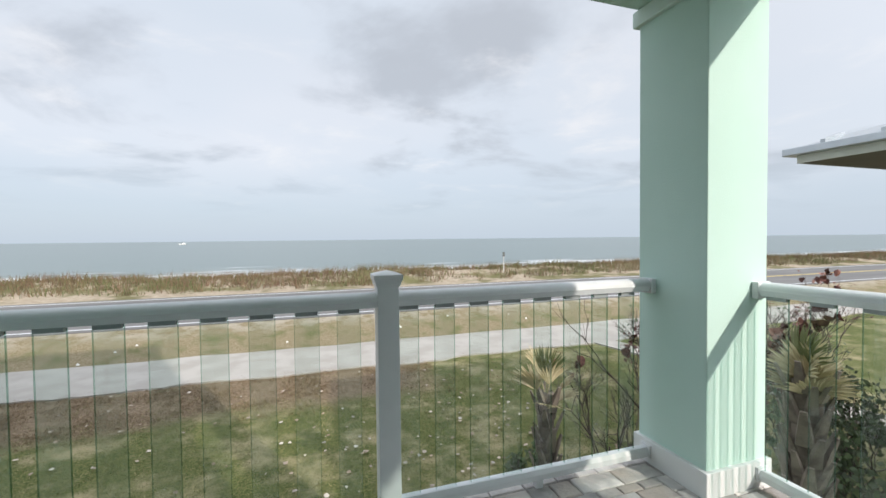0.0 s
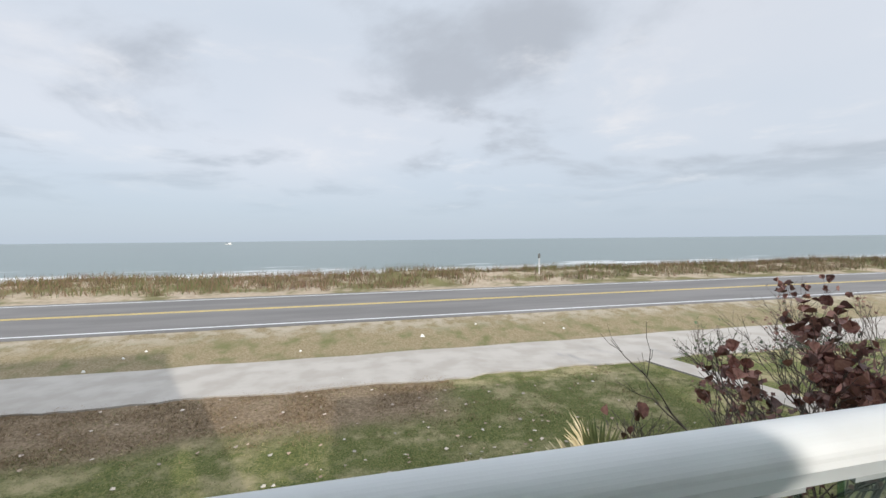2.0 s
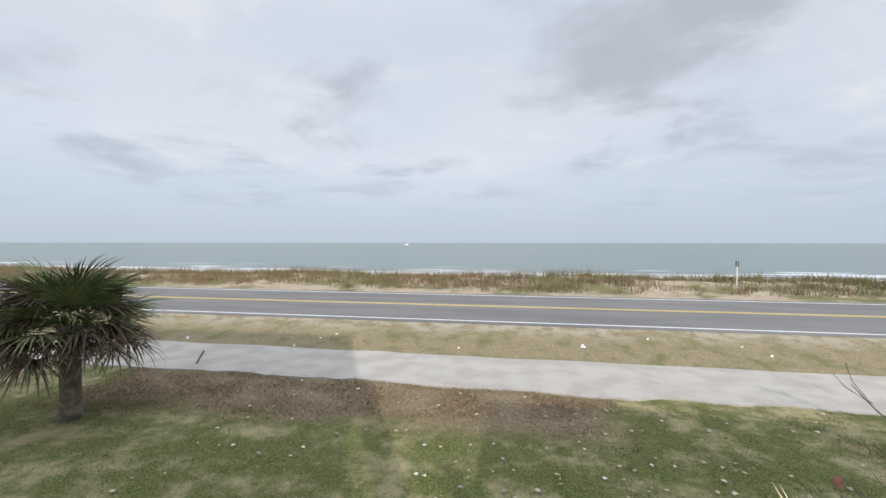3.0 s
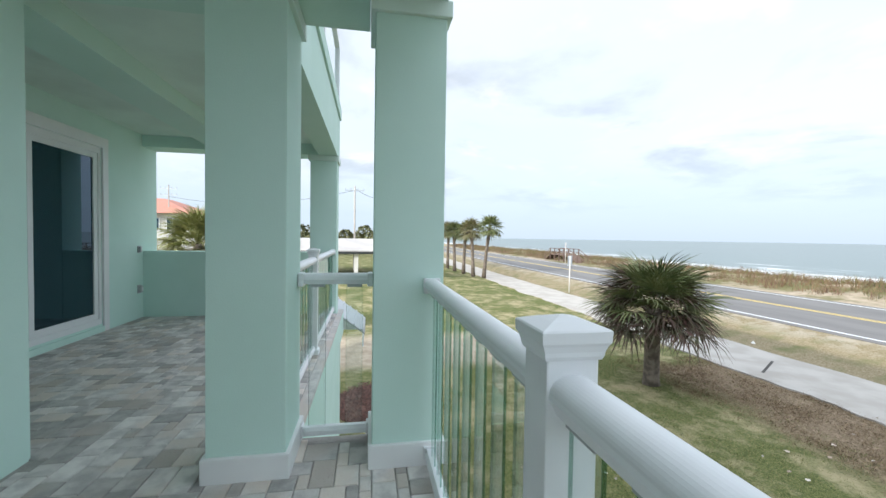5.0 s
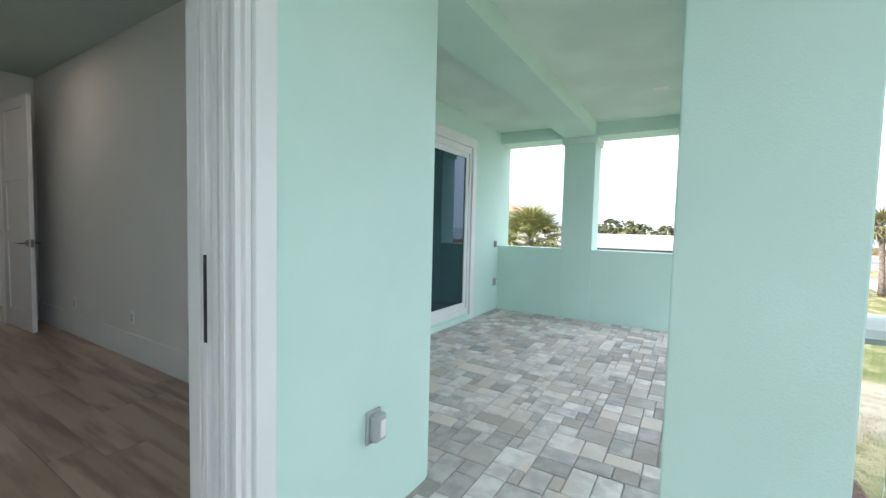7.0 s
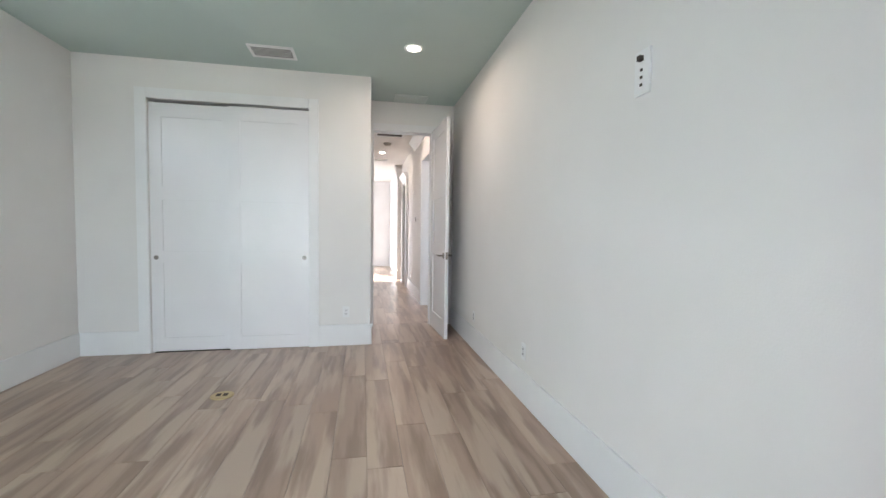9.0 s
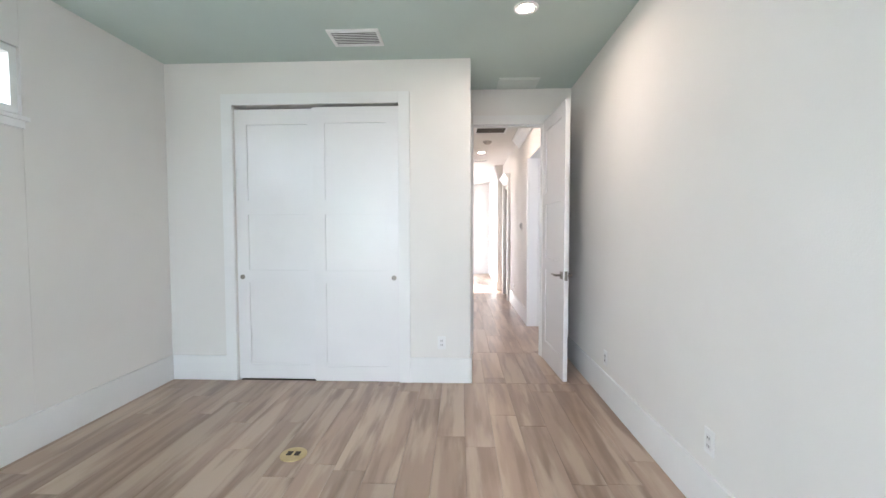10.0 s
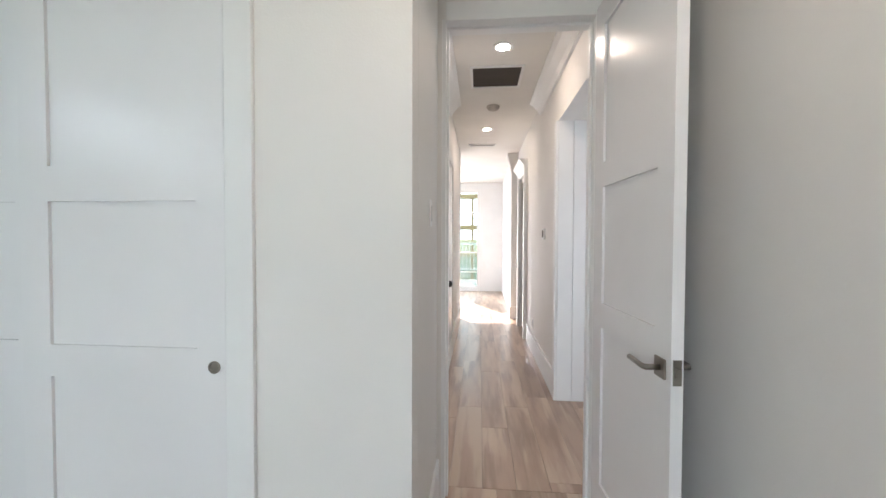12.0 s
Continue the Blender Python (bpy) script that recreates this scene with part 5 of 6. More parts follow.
blades("brown_grass", 26000, (-13, 9, 7.8, 11.1), 0.02, 0.10, 0.007, material("brown_thatch", (0.26, 0.185, 0.115), 0.9, second=(0.13, 0.095, 0.055), scale=0.9, by_island=0.45, coords="World", spec=0.1), 4,
       "matted brown grass along the path", clump=0.045, per=4, lean=1.1, fn=thatch_share)
blades("verge_grass", 14000, (-22, 22, 14.0, 16.4), 0.015, 0.04, 0.007, material("straw_grass", (0.21, 0.18, 0.10), 0.9, second=(0.13, 0.13, 0.055), scale=0.6, by_island=0.35, coords="World", spec=0.1), 5,
       "thin straw coloured verge grass", clump=0.04, per=2, lean=0.9)


def dune_share(x, y):
    return 0.75 + 0.9 * noise.noise(Vector((x * 0.12, y * 0.3, 7))) - (0.35 if y < 29 else 0)


blades("dune_grass", 12500, (-150, 120, 28.0, 37.5), 0.3, 0.8, 0.022, OATS, 6, "brown and green dune grass and sea oats", clump=0.22, per=12, fn=dune_share, lean=0.35)


def treeline():
    rng = random.Random(77)
    g = Geo()
    for c in range(46):
        cx, cy = rng.uniform(-95, -68), rng.uniform(-70, 4)
        top = rng.uniform(1.8, 3.6)
        r = rng.uniform(1.6, 3.4)
        for k in range(330):
            a, b = rng.uniform(0, math.tau), rng.uniform(-0.6, 1.5)
            q = r * rng.uniform(0.75, 1.05)
            p = Vector((cx + q * math.cos(a) * math.cos(b), cy + q * math.sin(a) * math.cos(b), top - r * 0.8 + q * 0.8 * math.sin(b)))
            u = Vector((rng.uniform(-1, 1), rng.uniform(-1, 1), rng.uniform(-1, 1))).normalized()
            w = u.orthogonal().normalized()
            s = rng.uniform(0.12, 0.3)
            g.add([tuple(p - u * s), tuple(p + w * s), tuple(p + u * s), tuple(p - w * s)], [(0, 1, 2, 3)])
        g.box(cx - 0.2, cx + 0.2, cy - 0.2, cy + 0.2, GZ, top - r * 0.5)
    me_ob = solid("treeline", g, material("far_foliage", (0.075, 0.085, 0.035), 0.7, second=(0.13, 0.13, 0.055), scale=0.3, by_island=0.4, coords="World"), "distant scrub oaks and palms behind the low roof", "trees", (-80, -30, GZ), kind="stuff")
    return me_ob


treeline()

# ---- grounds ----
mulch = Geo()
rng = random.Random(5)
for k in range(1500):
    r, a = 1.25 * math.sqrt(rng.random()), rng.uniform(0, math.tau)
    x, y = -9.1 + r * math.cos(a) * 1.15, 0.1 + r * math.sin(a)
    z = GZ + 0.03 + rng.uniform(0, 0.05)
    u = Vector((rng.uniform(-1, 1), rng.uniform(-1, 1), rng.uniform(-0.4, 0.4))).normalized() * rng.uniform(0.03, 0.06)
    w = u.cross(Vector((0, 0, 1))).normalized() * 0.015
    p = Vector((x, y, z))
    mulch.add([tuple(p - u - w), tuple(p + u - w), tuple(p + u + w), tuple(p - u + w), tuple(p + Vector((0, 0, 0.02)))], [(0, 1, 4), (1, 2, 4), (2, 3, 4), (3, 0, 4)])
solid("mulch", mulch, MULCH, "ring of red-brown bark mulch round the palm", "mulch", (-9.1, 0.1, GZ), kind="stuff")
solid("mulch_bed", Geo().round_rings(-9.1, 0.1, [(GZ - 0.06, 1.4), (GZ + 0.03, 1.25)], 22), material("mulch_soil", (0.10, 0.05, 0.038), 0.95, scale=20), "dark mulch soil round the palm", "mulch bed", (-9.1, 0.1, GZ))

LITTERW = material("pale_litter", (0.75, 0.74, 0.70), 0.8)
for i, (x, y, s) in enumerate(((3.17, 15.1, 0.10), (-7.63, 14.18, 0.07), (-6.9, 14.9, 0.05), (-6.4, 15.3, 0.05), (9.2, 15.0, 0.06), (-1.3, 14.6, 0.05), (8.6, 15.6, 0.04), (5.6, 15.9, 0.05), (-12.5, 14.4, 0.08), (0.2, 11.6, 0.05))):
    z = ground_height(x, y)
    g = Geo()
    g.loft([[(x - s, y - 0.4 * s, z), (x + s, y - 0.5 * s, z), (x + 0.7 * s, y + 0.4 * s, z), (x - 0.6 * s, y + 0.5 * s, z)], [(x - 0.3 * s, y, z + 1.2 * s), (x + 0.2 * s, y - 0.1 * s, z + 1.0 * s), (x + 0.2 * s, y + 0.1 * s, z + 0.9 * s), (x - 0.2 * s, y + 0.2 * s, z + 1.1 * s)]])
    solid("litter_scrap", g, LITTERW, "crumpled pale scrap of litter on the grass verge", "litter", (x, y, z), group="litter on the verge")
rng = random.Random(9)
g = Geo()
for k in range(460):
    x, y = rng.uniform(-6, 8.5), rng.uniform(1.2, 10.8)
    if k % 2:
        x, y = rng.gauss(2.4, 1.5), rng.gauss(4.2, 1.9)
    z = ground_height(x, y) + 0.045
    s, a = rng.uniform(0.02, 0.05), rng.uniform(0, 6)
    g.add([(x + s * math.cos(a + j * 1.2566), y + s * math.sin(a + j * 1.2566), z + rng.uniform(0, 0.03)) for j in range(5)], [(0, 1, 2, 3, 4)])
solid("fallen_leaves", g, material("fallen_leaf", (0.36, 0.25, 0.18), 0.8, second=(0.5, 0.46, 0.40), scale=0.9, by_island=0.4, coords="World"), "scattered pale and brown fallen leaves on the lawn", "leaves", (0, 0, GZ), kind="stuff")

marker = thing("leaning_post", (-9.6, 11.5, GZ), "short leaning grey marker post beside the path", "marker post")
part("board", Geo().loft([[(-9.66, 11.5, GZ), (-9.58, 11.5, GZ), (-9.58, 11.52, GZ), (-9.66, 11.52, GZ)], [(-9.54, 11.75, GZ + 0.42), (-9.46, 11.75, GZ + 0.42), (-9.46, 11.77, GZ + 0.42), (-9.54, 11.77, GZ + 0.42)]]), material("grey_board", (0.12, 0.115, 0.11), 0.9), marker)


def road_sign(x, y, z, h, label, w=0.5):
    t = thing("road_sign", (x, y, z), label, "road sign")
    part("pole", Geo().tube([(x, y, z), (x, y, z + h)], 0.045, 8), PALE, t, "pale pole", smooth=True)
    part("plate", Geo().box(x - 0.02, x + 0.02, y - w / 2, y + w / 2, z + h - 0.75, z + h), GALV, t, "plain sign plate seen edge-on", bevel=0.004)


road_sign(-26.7, 14.1, -2.6, 2.7, "tall pale road sign on the verge", 0.35)
pole = thing("beach_sign", (16.0, 31.0, -2.0), "thin pale pole with a small dark sign on the dune", "beach sign")
part("pole", Geo().tube([(16.0, 31.0, -1.9), (16.0, 31.0, 0.05)], 0.035, 6), PALE, pole, "thin pale pole")
part("plate", Geo().box(15.9, 16.1, 30.97, 31.0, -0.35, 0.05), DARKMETAL, pole, "small dark plate")
boat = thing("boat", (-239, 900, -5.2), "small white boat far out on the calm sea", "boat")
part("hull", Geo().loft([[(-245, 899, -5.3), (-234, 899, -5.3), (-234, 901, -5.3), (-245, 901, -5.3)], [(-246.5, 898.5, -3.6), (-233, 898.5, -3.9), (-233, 901.5, -3.9), (-246.5, 901.5, -3.6)]]), LITTERW, boat)
part("cabin", Geo().box(-240, -235.5, 899.2, 900.8, -3.8, -1.9), LITTERW, boat)

bridge = thing("beach_walkover", (-57, 28.5, -2.1), "brown timber beach walkover with handrails over the dune", "walkover")
part("deck", Geo().loft([[(-61.5, 28, -2.1), (-61.5, 29.6, -2.1), (-61.5, 29.6, -2.0), (-61.5, 28, -2.0)], [(-59.5, 28, -1.15), (-59.5, 29.6, -1.15), (-59.5, 29.6, -1.05), (-59.5, 28, -1.05)],
                         [(-53.5, 28, -1.15), (-53.5, 29.6, -1.15), (-53.5, 29.6, -1.05), (-53.5, 28, -1.05)], [(-51, 28, -2.1), (-51, 29.6, -2.1), (-51, 29.6, -2.0), (-51, 28, -2.0)]]), REDLIT, bridge)
for y in (28.0, 29.6):
    for dz in (0.45, 0.9):
        part("handrail", Geo().tube([(-61.5, y, -2.0 + dz), (-59.5, y, -1.05 + dz), (-53.5, y, -1.05 + dz), (-51, y, -2.0 + dz)], 0.05, 4), REDLIT, bridge, "timber handrail")
    for x, zb, zt in ((-61.5, -2.2, -1.1), (-59.5, -2.2, -0.15), (-58, -2.2, -0.15), (-56.5, -2.2, -0.15), (-55, -2.2, -0.15), (-53.5, -2.2, -0.15), (-51, -2.2, -1.1)):
        part("post", Geo().box(x - 0.06, x + 0.06, y - 0.06, y + 0.06, zb, zt), REDLIT, bridge, "timber post")
road_sign(-52.5, 27.0, -2.1, 2.9, "pale road sign beside the beach walkover", 0.4)

board = thing("notice_board", (-41, 6.0, GZ), "white notice board on two posts with rows of faint print", "notice board")
for y in (4.9, 7.0):
    part("post", Geo().box(-41.06, -40.94, y - 0.06, y + 0.06, GZ, -0.5), WHITE, board)
part("panel", Geo().box(-40.94, -40.9, 4.85, 7.05, -2.1, -0.6), LITTERW, board, "white panel", bevel=0.01)
for k in range(5):
    part("print_row", Geo().box(-40.899, -40.894, 5.2, 6.9 - 0.15 * (k % 3), -0.85 - k * 0.17, -0.79 - k * 0.17), material("faint_print", (0.30, 0.36, 0.45), 0.8), board, "row of faint blue print")
part("print_row", Geo().box(-40.899, -40.894, 5.3, 6.6, -1.98, -1.86), material("red_print", (0.55, 0.12, 0.10), 0.8), board, "red print bar")


POLEWOOD = material("weathered_pole", (0.42, 0.39, 0.35), 0.9, scale=2)
ROOFPALE = material("pale_roof_membrane", (0.45, 0.43, 0.41), 0.85, second=(0.38, 0.36, 0.345), scale=0.6)


def utility_pole(x, y, top, label, arms=1):
    t = thing("utility_pole", (x, y, GZ), label, "utility pole")
    part("pole", Geo().tube([(x, y, GZ), (x, y, top)], [0.12, 0.08], 8), POLEWOOD, t, "pale slender pole", smooth=True)
    for k in range(arms):
        z = top - 0.5 - k * 0.9
        part("crossarm", Geo().box(x - 0.05, x + 0.05, y - 1.1, y + 1.1, z - 0.06, z + 0.06), GALV, t, "crossarm")
        for q in (-1.0, -0.4, 0.4, 1.0):
            part("insulator", Geo().box(x - 0.04, x + 0.04, y + q - 0.04, y + q + 0.04, z + 0.06, z + 0.25), GREYPLASTIC, t, "insulator")


utility_pole(-46, -2.0, 6.9, "tall pale utility pole with a crossarm behind the low roof", 1)
utility_pole(-46, 5.1, 8.8, "tall pale utility pole near the road", 3)
utility_pole(-62, -28.0, 8.0, "dark utility pole by the pink-roofed building", 2)
g = Geo()
for a, b, zz in (((-46, -2.0), (-62, -28.0), 6.4), ((-46, 5.1), (-46, -2.0), 6.6)):
    pts = [(a[0] + (b[0] - a[0]) * s, a[1] + (b[1] - a[1]) * s, zz - 1.2 * (1 - (2 * s - 1) ** 2)) for s in np.linspace(0, 1, 9)]
    g.tube(pts, 0.02, 4)
solid("power_lines", g, DARKMETAL, "thin dark overhead power lines", "power lines", (-46, -2, 6))

# long low building with flat white roof
low = thing("low_building", (-40, -12, GZ), "long low building with a flat pale roof and open front", "building")
part("roof", Geo().loft([[(-36, -30, -0.15), (-36, 0.8, -0.15), (-46, 0.8, -0.15), (-46, -30, -0.15)], [(-36, -30, 0.0), (-36, 0.8, 0.0), (-46, 0.8, 0.0), (-46, -30, 0.0)],
                         [(-39.5, -29.9, 1.0), (-39.5, 0.7, 1.0), (-46, 0.7, 1.0), (-46, -29.9, 1.0)]]), ROOFPALE, low, "pale sloping roof")
part("eave", Geo().box(-36.02, -35.9, -30, 0.8, -0.30, -0.10), DARKMETAL, low, "dark eave")
part("wall", Geo().box(-44, -43.6, -30, -4.0, GZ, -0.15), PALE, low, "pale wall")
for y in (-24, -19, -14, -9.5, -5.2, -1.5, 0.5):
    part("column", Geo().box(-36.6, -36.2, y - 0.18, y + 0.18, GZ, -0.15), DARKMETAL if y > -1 else PALE, low, "porch column")
for y in (-22, -16, -11, -7):
    part("window", Geo().box(-43.6, -43.5, y - 1, y + 1, -1.9, -0.8), DARKPANE, low, "dark window")
shed = thing("small_building", (-36, 1.6, GZ), "small white building with a dark doorway and flat roof", "building")
part("wall", Geo().box(-38, -35.6, 1.0, 2.9, GZ, 0.1), PALE, shed)
part("roof", Geo().loft([[(-38.4, 0.6, 0.1), (-35.2, 0.6, 0.1), (-35.2, 3.2, 0.1), (-38.4, 3.2, 0.1)], [(-38.0, 1.0, 1.1), (-36.4, 1.0, 1.1), (-36.4, 2.8, 1.1), (-38.0, 2.8, 1.1)]]), PALE, shed)
part("door", Geo().box(-35.6, -35.55, 1.2, 1.9, GZ, -0.5), DARKPANE, shed, "dark doorway")

pink = thing("pink_roof_building", (-64, -34, GZ), "two-storey pale building with a salmon hip roof", "building")
part("wall", Geo().box(-72, -61, -50, -25, GZ, 4.0), PALE, pink, "pale wall")
part("roof", Geo().loft([[(-73, -51, 4.0), (-60, -51, 4.0), (-60, -24, 4.0), (-73, -24, 4.0)], [(-68, -46, 6.3), (-65, -46, 6.3), (-65, -30, 6.3), (-68, -30, 6.3)]]), PINK, pink, "salmon hip roof")
for y in (-47, -43, -39, -35.5, -32.5, -29.5, -27):
    for z in (-1.4, 1.7):
        win = part("window", Geo().box(-61, -60.92, y - 0.75, y + 0.75, z, z + 1.6), DARKPANE, pink, "white framed window")
        part("frame", Geo().box(-60.95, -60.88, y - 0.85, y - 0.75, z - 0.1, z + 1.7).box(-60.95, -60.88, y + 0.75, y + 0.85, z - 0.1, z + 1.7).box(-60.95, -60.88, y - 0.05, y + 0.05, z, z + 1.6), WHITE, win)

# neighbouring house on the east
nb = thing("neighbour_house", (6, -4, GZ), "neighbouring house with a seamed metal hip roof and brown soffit", "house")
NX, NY, NZ = 4.52, 1.04, 2.09
part("wall", Geo().box(5.25, 12, -9, 0.2, GZ, NZ), PALE, nb, "pale wall")
part("soffit", Geo().box(NX + 0.02, 12.8, -9.8, NY - 0.02, NZ - 0.02, NZ), SOFFIT, nb, "brown boarded soffit")
part("fascia", Geo().box(NX, NX + 0.02, -9.8, NY, NZ - 0.02, NZ + 0.12).box(NX + 0.02, 12.8, NY - 0.02, NY, NZ - 0.02, NZ + 0.12), LITTERW, nb, "white fascia")
g = Geo().box(NX - 0.09, NX - 0.001, -9.8, NY + 0.09, NZ + 0.06, NZ + 0.135).box(NX, 12.8, NY + 0.001, NY + 0.09, NZ + 0.06, NZ + 0.135)
part("gutter", g, GALV, nb, "grey metal gutter", bevel=0.008)
RP = 0.36
ridge = NZ + 0.13 + (8.2 - NX) * RP
g = Geo().add([(NX - 0.05, NY + 0.05, NZ + 0.13), (12.85, NY + 0.05, NZ + 0.13), (12.85, -9.85, NZ + 0.13), (NX - 0.05, -9.85, NZ + 0.13), (8.2, NY - 4.6, ridge), (8.25, -5.2, ridge)],
             [(0, 1, 4), (1, 2, 5, 4), (2, 3, 5), (3, 0, 4, 5)])
part("roof_sheet", g, ROOFM, nb, "grey metal roof")
for k in range(22):
    y = NY - 0.25 - k * 0.45
    far = min(8.2, NX + max(0.1, NY - y)) if y > NY - 4.6 else 8.2
    z0, z1 = NZ + 0.13, NZ + 0.13 + (far - NX) * RP
    part("seam", Geo().loft([[(NX - 0.05, y - 0.02, z0), (NX - 0.05, y + 0.02, z0), (NX - 0.05, y + 0.02, z0 + 0.045), (NX - 0.05, y - 0.02, z0 + 0.045)],
                             [(far, y - 0.02, z1), (far, y + 0.02, z1), (far, y + 0.02, z1 + 0.045), (far, y - 0.02, z1 + 0.045)]]), ROOFM, nb, "raised roof seam")

# metal awning and column below the terrace
aw = thing("awning", (-7.6, -0.7, -0.3), "small ribbed white metal awning on the house corner", "awning")
A0, A1 = (-6.9, -0.95, 0.10), (-6.9, -0.40, -0.50)
part("sheet", Geo().loft([[(-6.85, -1.45, 0.30), (-6.85, -0.42, -0.47), (-6.85, -0.42, -0.50), (-6.85, -1.45, 0.27)], [(-8.3, -1.45, 0.30), (-8.3, -0.42, -0.47), (-8.3, -0.42, -0.50), (-8.3, -1.45, 0.27)]]), ROOFM, aw, "white metal sheet")
for k in range(8):
    s = (k + 0.5) / 8
    y, z = -1.45 + 1.03 * s, 0.30 - 0.77 * s
    part("rib", Geo().box(-8.3, -6.85, y - 0.012, y + 0.012, z, z + 0.028), GALV, aw, "raised rib")
part("fascia", Geo().box(-8.25, -6.86, -0.46, -0.44, -0.72, -0.52).box(-8.27, -8.25, -1.45, -0.44, -0.72, -0.50), VINYL, aw, "white fascia")
part("column", Geo().box(-7.15, -6.95, -1.2, -1.0, GZ, -0.62).box(-7.19, -6.91, -1.24, -0.96, -0.80, -0.72).box(-7.18, -6.92, -1.23, -0.97, GZ, GZ + 0.2), VINYL, aw, "white boxed column", bevel=0.005)
structure("ledge", Geo().box(-6.77, -2.03, -0.885, -0.802, -0.049, -0.012), PAVER_STUFF, "paved ledge outside the railing")

# upper balcony railing above the terrace
up = thing("upper_railing", (-4.4, -0.8, 3.55), "white railing on the balcony above", "railing")
part("top_rail", Geo().box(-6.8, -2.1, -0.98, -0.90, 4.6, 4.66), VINYL, up)
for x in (-6.74, -4.4, -2.2):
    part("post", Geo().box(x - 0.04, x + 0.04, -0.98, -0.90, 3.549, 4.6), VINYL, up)
part("bottom_rail", Geo().box(-6.8, -2.1, -0.97, -0.91, 3.62, 3.67), VINYL, up)
for k in range(24):
    x = -6.7 + k * 0.195
    part("glass_baluster", Geo().box(x - 0.05, x + 0.05, -0.943, -0.937, 3.67, 4.6), GLASS, up)

# building site beyond the far glass door
site = thing("timber_frame_house", (-1, -26, GZ), "timber framed house under construction with green sheathing", "building")
part("sheathing", Geo().box(-6, 4, -26, -25.9, GZ, 0.6), material("green_sheathing", (0.42, 0.58, 0.52), 0.8), site)
for k in range(14):
    part("stud", Geo().box(-5.6 + k * 0.7, -5.5 + k * 0.7, -25.4, -25.3, GZ, 3.4), material("new_timber", (0.55, 0.38, 0.2), 0.8) if k == 0 else bpy.data.materials["new_timber"], site)
for z in (-1.4, 0.6, 1.9, 3.4):
    part("beam", Geo().box(-6, 4, -25.45, -25.25, z, z + 0.22), bpy.data.materials["new_timber"], site)
for z in (0.35, 1.25):
    part("guard_rail", Geo().box(-2.6, 0.9, -20.05, -19.98, z, z + 0.06), VINYL, site, "white guard rail")
for k in range(26):
    x = -2.55 + k * 0.135
    part("baluster", Geo().box(x - 0.018, x + 0.018, -20.03, -20.0, 0.41, 1.25), VINYL, site)
part("deck", Geo().box(-2.6, 0.9, -20.1, -16.2, -0.12, 0.0), CONCRETE, site, "pale deck")


# ---- floor boards, pavers ----
def shared_block(name, sx, sy, sz, mat, bev, seed=0):
    """A block with worn top edges, origin at its base centre."""
    rng = random.Random(seed)
    j = lambda: rng.uniform(-0.002, 0.002)
    v = [(-sx, -sy, 0), (sx, -sy, 0), (sx, sy, 0), (-sx, sy, 0)]
    v += [(-sx, -sy, sz - bev), (sx, -sy, sz - bev), (sx, sy, sz - bev), (-sx, sy, sz - bev)]
    v += [(-sx + bev + j(), -sy + bev + j(), sz), (sx - bev + j(), -sy + bev + j(), sz), (sx - bev + j(), sy - bev + j(), sz), (-sx + bev + j(), sy - bev + j(), sz)]
    f = [(8, 9, 10, 11)] + [(i, (i + 1) % 4, (i + 1) % 4 + 4, i + 4) for i in range(4)] + [(i + 4, (i + 1) % 4 + 4, (i + 1) % 4 + 8, i + 8) for i in range(4)]
    return v, f


def paver_layout():
    """Random ashlar: square and oblong blocks packed on a fine grid."""
    rng = random.Random(42)
    cell = 0.066
    nx, ny = int(8.4 / cell) + 1, int(3.95 / cell) + 1
    used = np.zeros((nx + 4, ny + 4), bool)
    sizes = [(2, 3), (3, 2), (2, 3), (3, 2), (2, 2), (2, 2), (3, 3), (4, 2)]
    out_spots = []
    for i in range(nx):
        for k in range(ny):
            if used[i, k]:
                continue
            for w, l in rng.sample(sizes, len(sizes)) + [(2, 1), (1, 2), (1, 1)]:
                if not used[i:i + w, k:k + l].any():
                    break
            used[i:i + w, k:k + l] = True
            x0, x1 = -6.34 + i * cell, -6.34 + (i + w) * cell
            y0, y1 = -3.83 + k * cell, -3.83 + (k + l) * cell
            y1 = min(y1, -0.887 if x0 < -2.03 else 0.055)
            x1 = min(x1, 1.995)
            if x1 - x0 < 0.03 or y1 - y0 < 0.03 or (x0 > -2.0 and y0 < -2.32):
                continue
            out_spots.append(((x0 + x1) / 2, (y0 + y1) / 2, round(x1 - x0, 3), round(y1 - y0, 3)))
    return out_spots


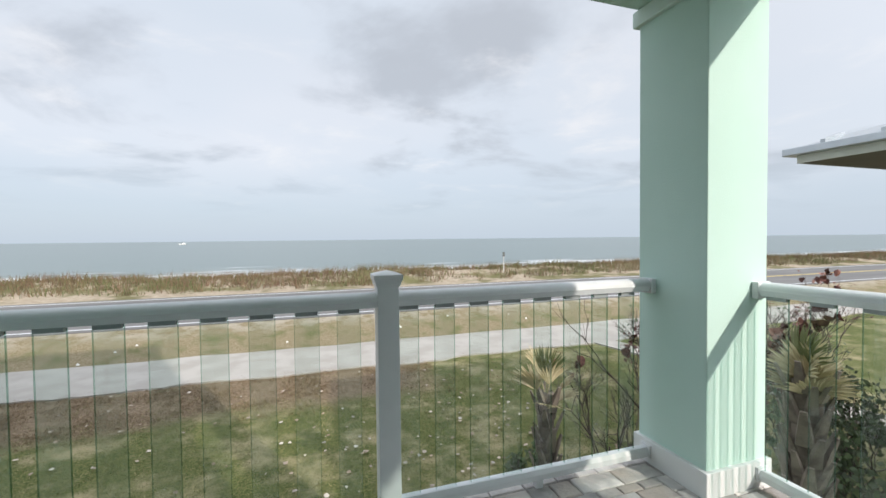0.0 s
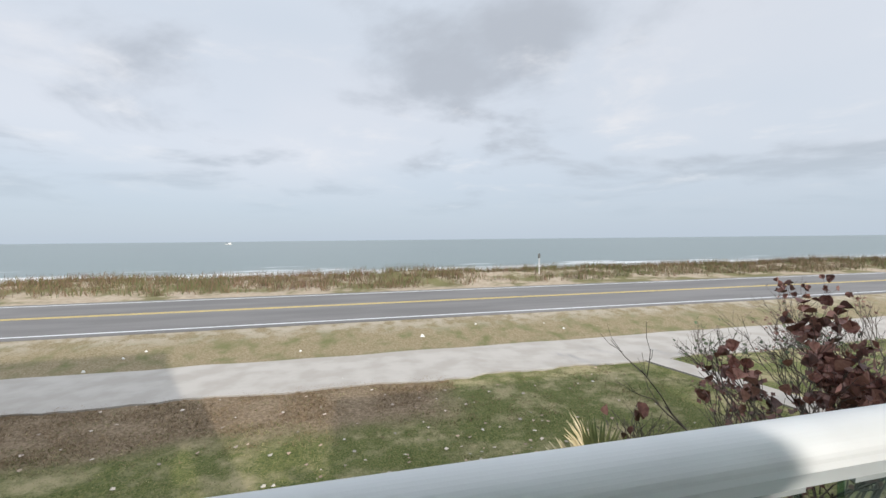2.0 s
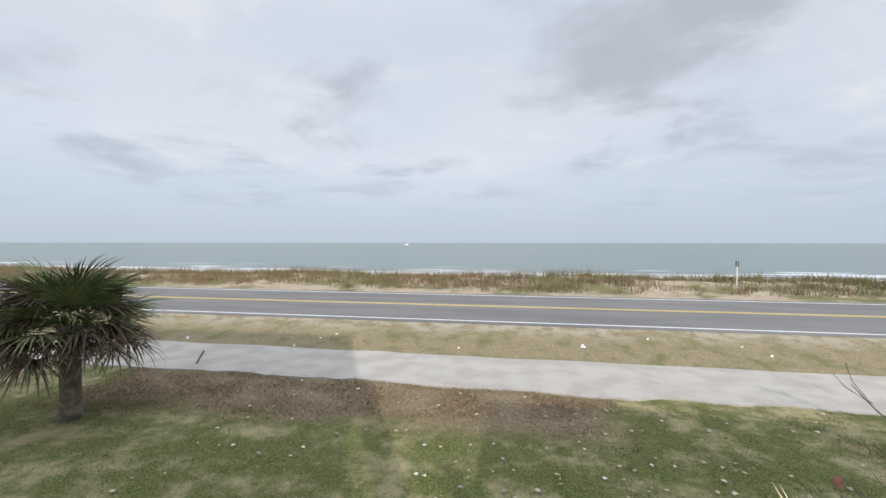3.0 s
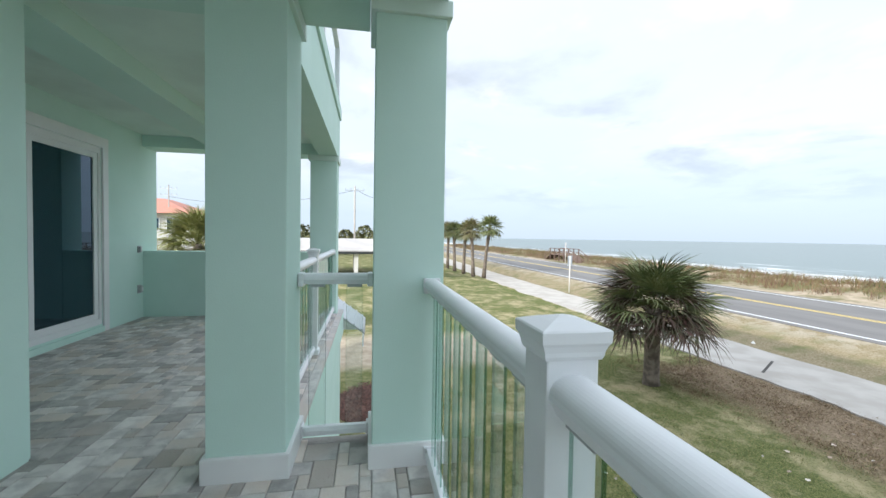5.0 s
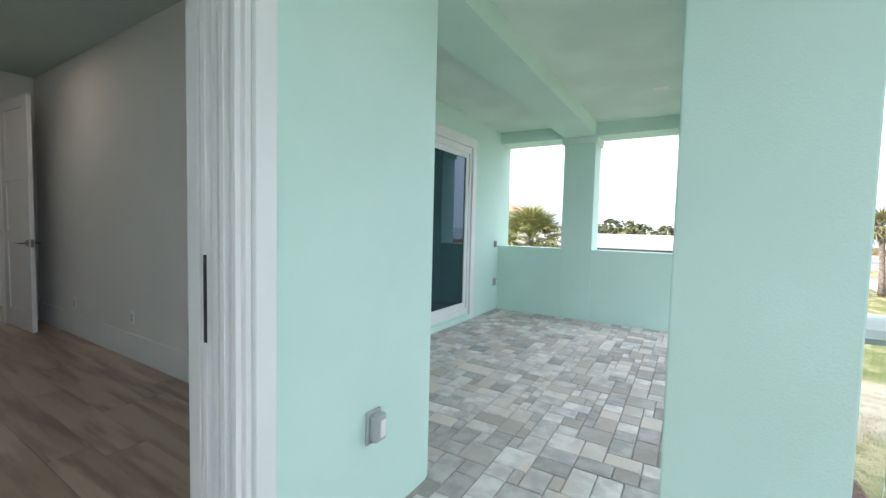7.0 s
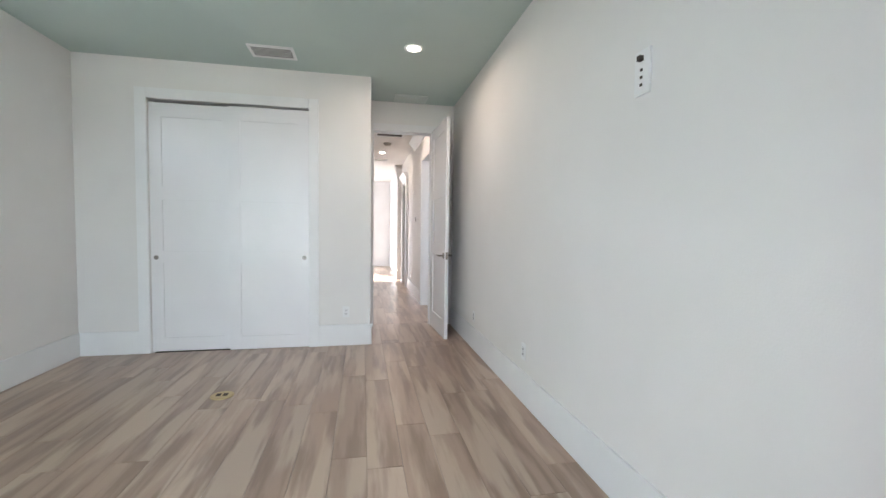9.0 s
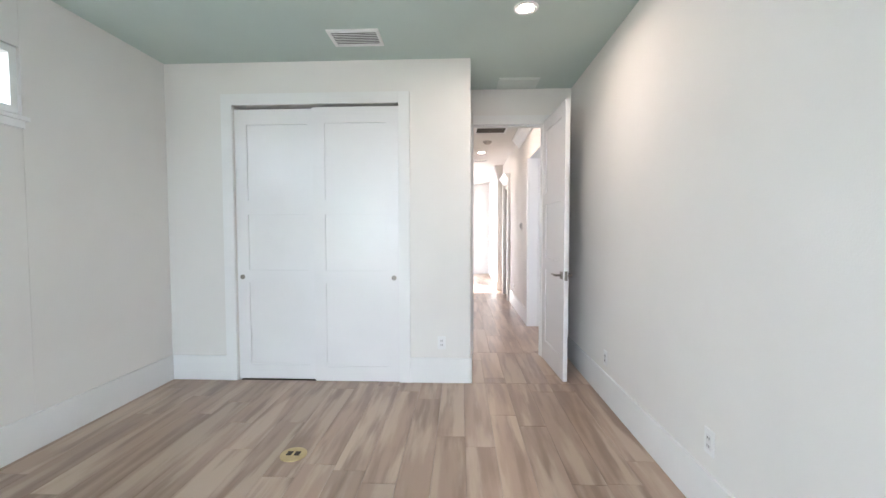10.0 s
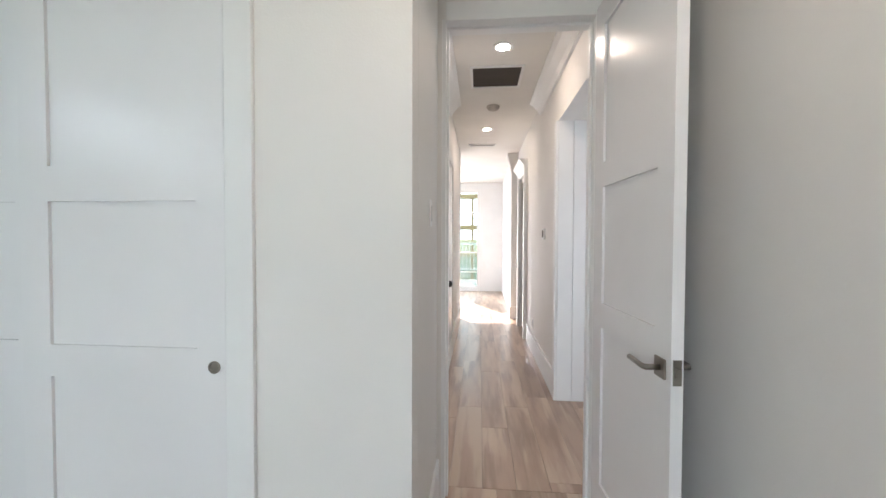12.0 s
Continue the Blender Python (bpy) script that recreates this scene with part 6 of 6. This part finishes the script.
floor_ob = structure("floor", Geo().box(-2.03, 2.0, -2.28, 0.06, -0.052, -0.012).box(-6.34, -2.03, -3.83, -0.886, -0.052, -0.012), JOINT, "grey weathered paving with sandy joints")
spots = paver_layout()
near = sorted(spots, key=lambda s: math.hypot(s[0] + 1.6, s[1] + 1.3))
stuff = Geo()
cache = {}
rng = random.Random(8)
for k, (cx, cy, w, l) in enumerate(near):
    if k < 300:
        key = (w, l)
        if key not in cache:
            v, f = shared_block("paver", w / 2 - 0.0025, l / 2 - 0.0025, 0.02, PAVER, 0.005, 3)
            me = bpy.data.meshes.new("paver")
            me.from_pydata(v, [], f)
            me.materials.append(PAVER)
            cache[key] = me
        ob = new("paver", cache[key])
        ob.parent = floor_ob
        ob.location = (cx, cy, -0.021 + rng.uniform(-0.0015, 0.0015))
        ob.rotation_euler = (rng.uniform(-0.006, 0.006), rng.uniform(-0.006, 0.006), rng.uniform(-0.008, 0.008))
    else:
        v, f = shared_block("paver", w / 2 - 0.0025, l / 2 - 0.0025, 0.02, PAVER, 0.005, k)
        dz = -0.021 + rng.uniform(-0.0015, 0.0015)
        stuff.add([(a + cx, b + cy, c + dz) for a, b, c in v], f)
part("pavers", stuff, PAVER_STUFF, floor_ob, "", kind="stuff")

wood = structure("floor", Geo().box(WW, EW, CY, FY0, IN - 0.0135, IN - 0.0115).box(WW, BX, -7.6, CY - 0.001, IN - 0.0135, IN - 0.0115), UNDER, "pale brown oak plank floor")
rng = random.Random(12)
PW = 0.183
cache = {}


def planks(x0, x1, y0, y1):
    x = x0
    while x < x1 - 0.01:
        w = min(PW, x1 - x)
        y = y1 + rng.uniform(0, 1.2)
        while y > y0:
            l = 1.22
            ya, yb = max(y - l, y0), min(y, y1)
            if yb - ya > 0.02:
                key = (round(w, 3), round(yb - ya, 3))
                if key not in cache:
                    v, f = shared_block("plank", w / 2 - 0.0007, (yb - ya) / 2 - 0.0008, 0.011, WOOD, 0.0012, 1)
                    me = bpy.data.meshes.new("plank")
                    me.from_pydata(v, [], f)
                    me.materials.append(WOOD)
                    cache[key] = me
                ob = new("plank", cache[key])
                ob.parent = wood
                ob.location = (x + w / 2, (ya + yb) / 2, IN - 0.011)
            y -= l
        x += w


planks(WW, EW, CY, FY0)
planks(WW, BX, -7.73, CY)
planks(HX0 - 0.3, HX1, -12.4, -7.73)
planks(-1.56, EW, -16.0, -12.4)
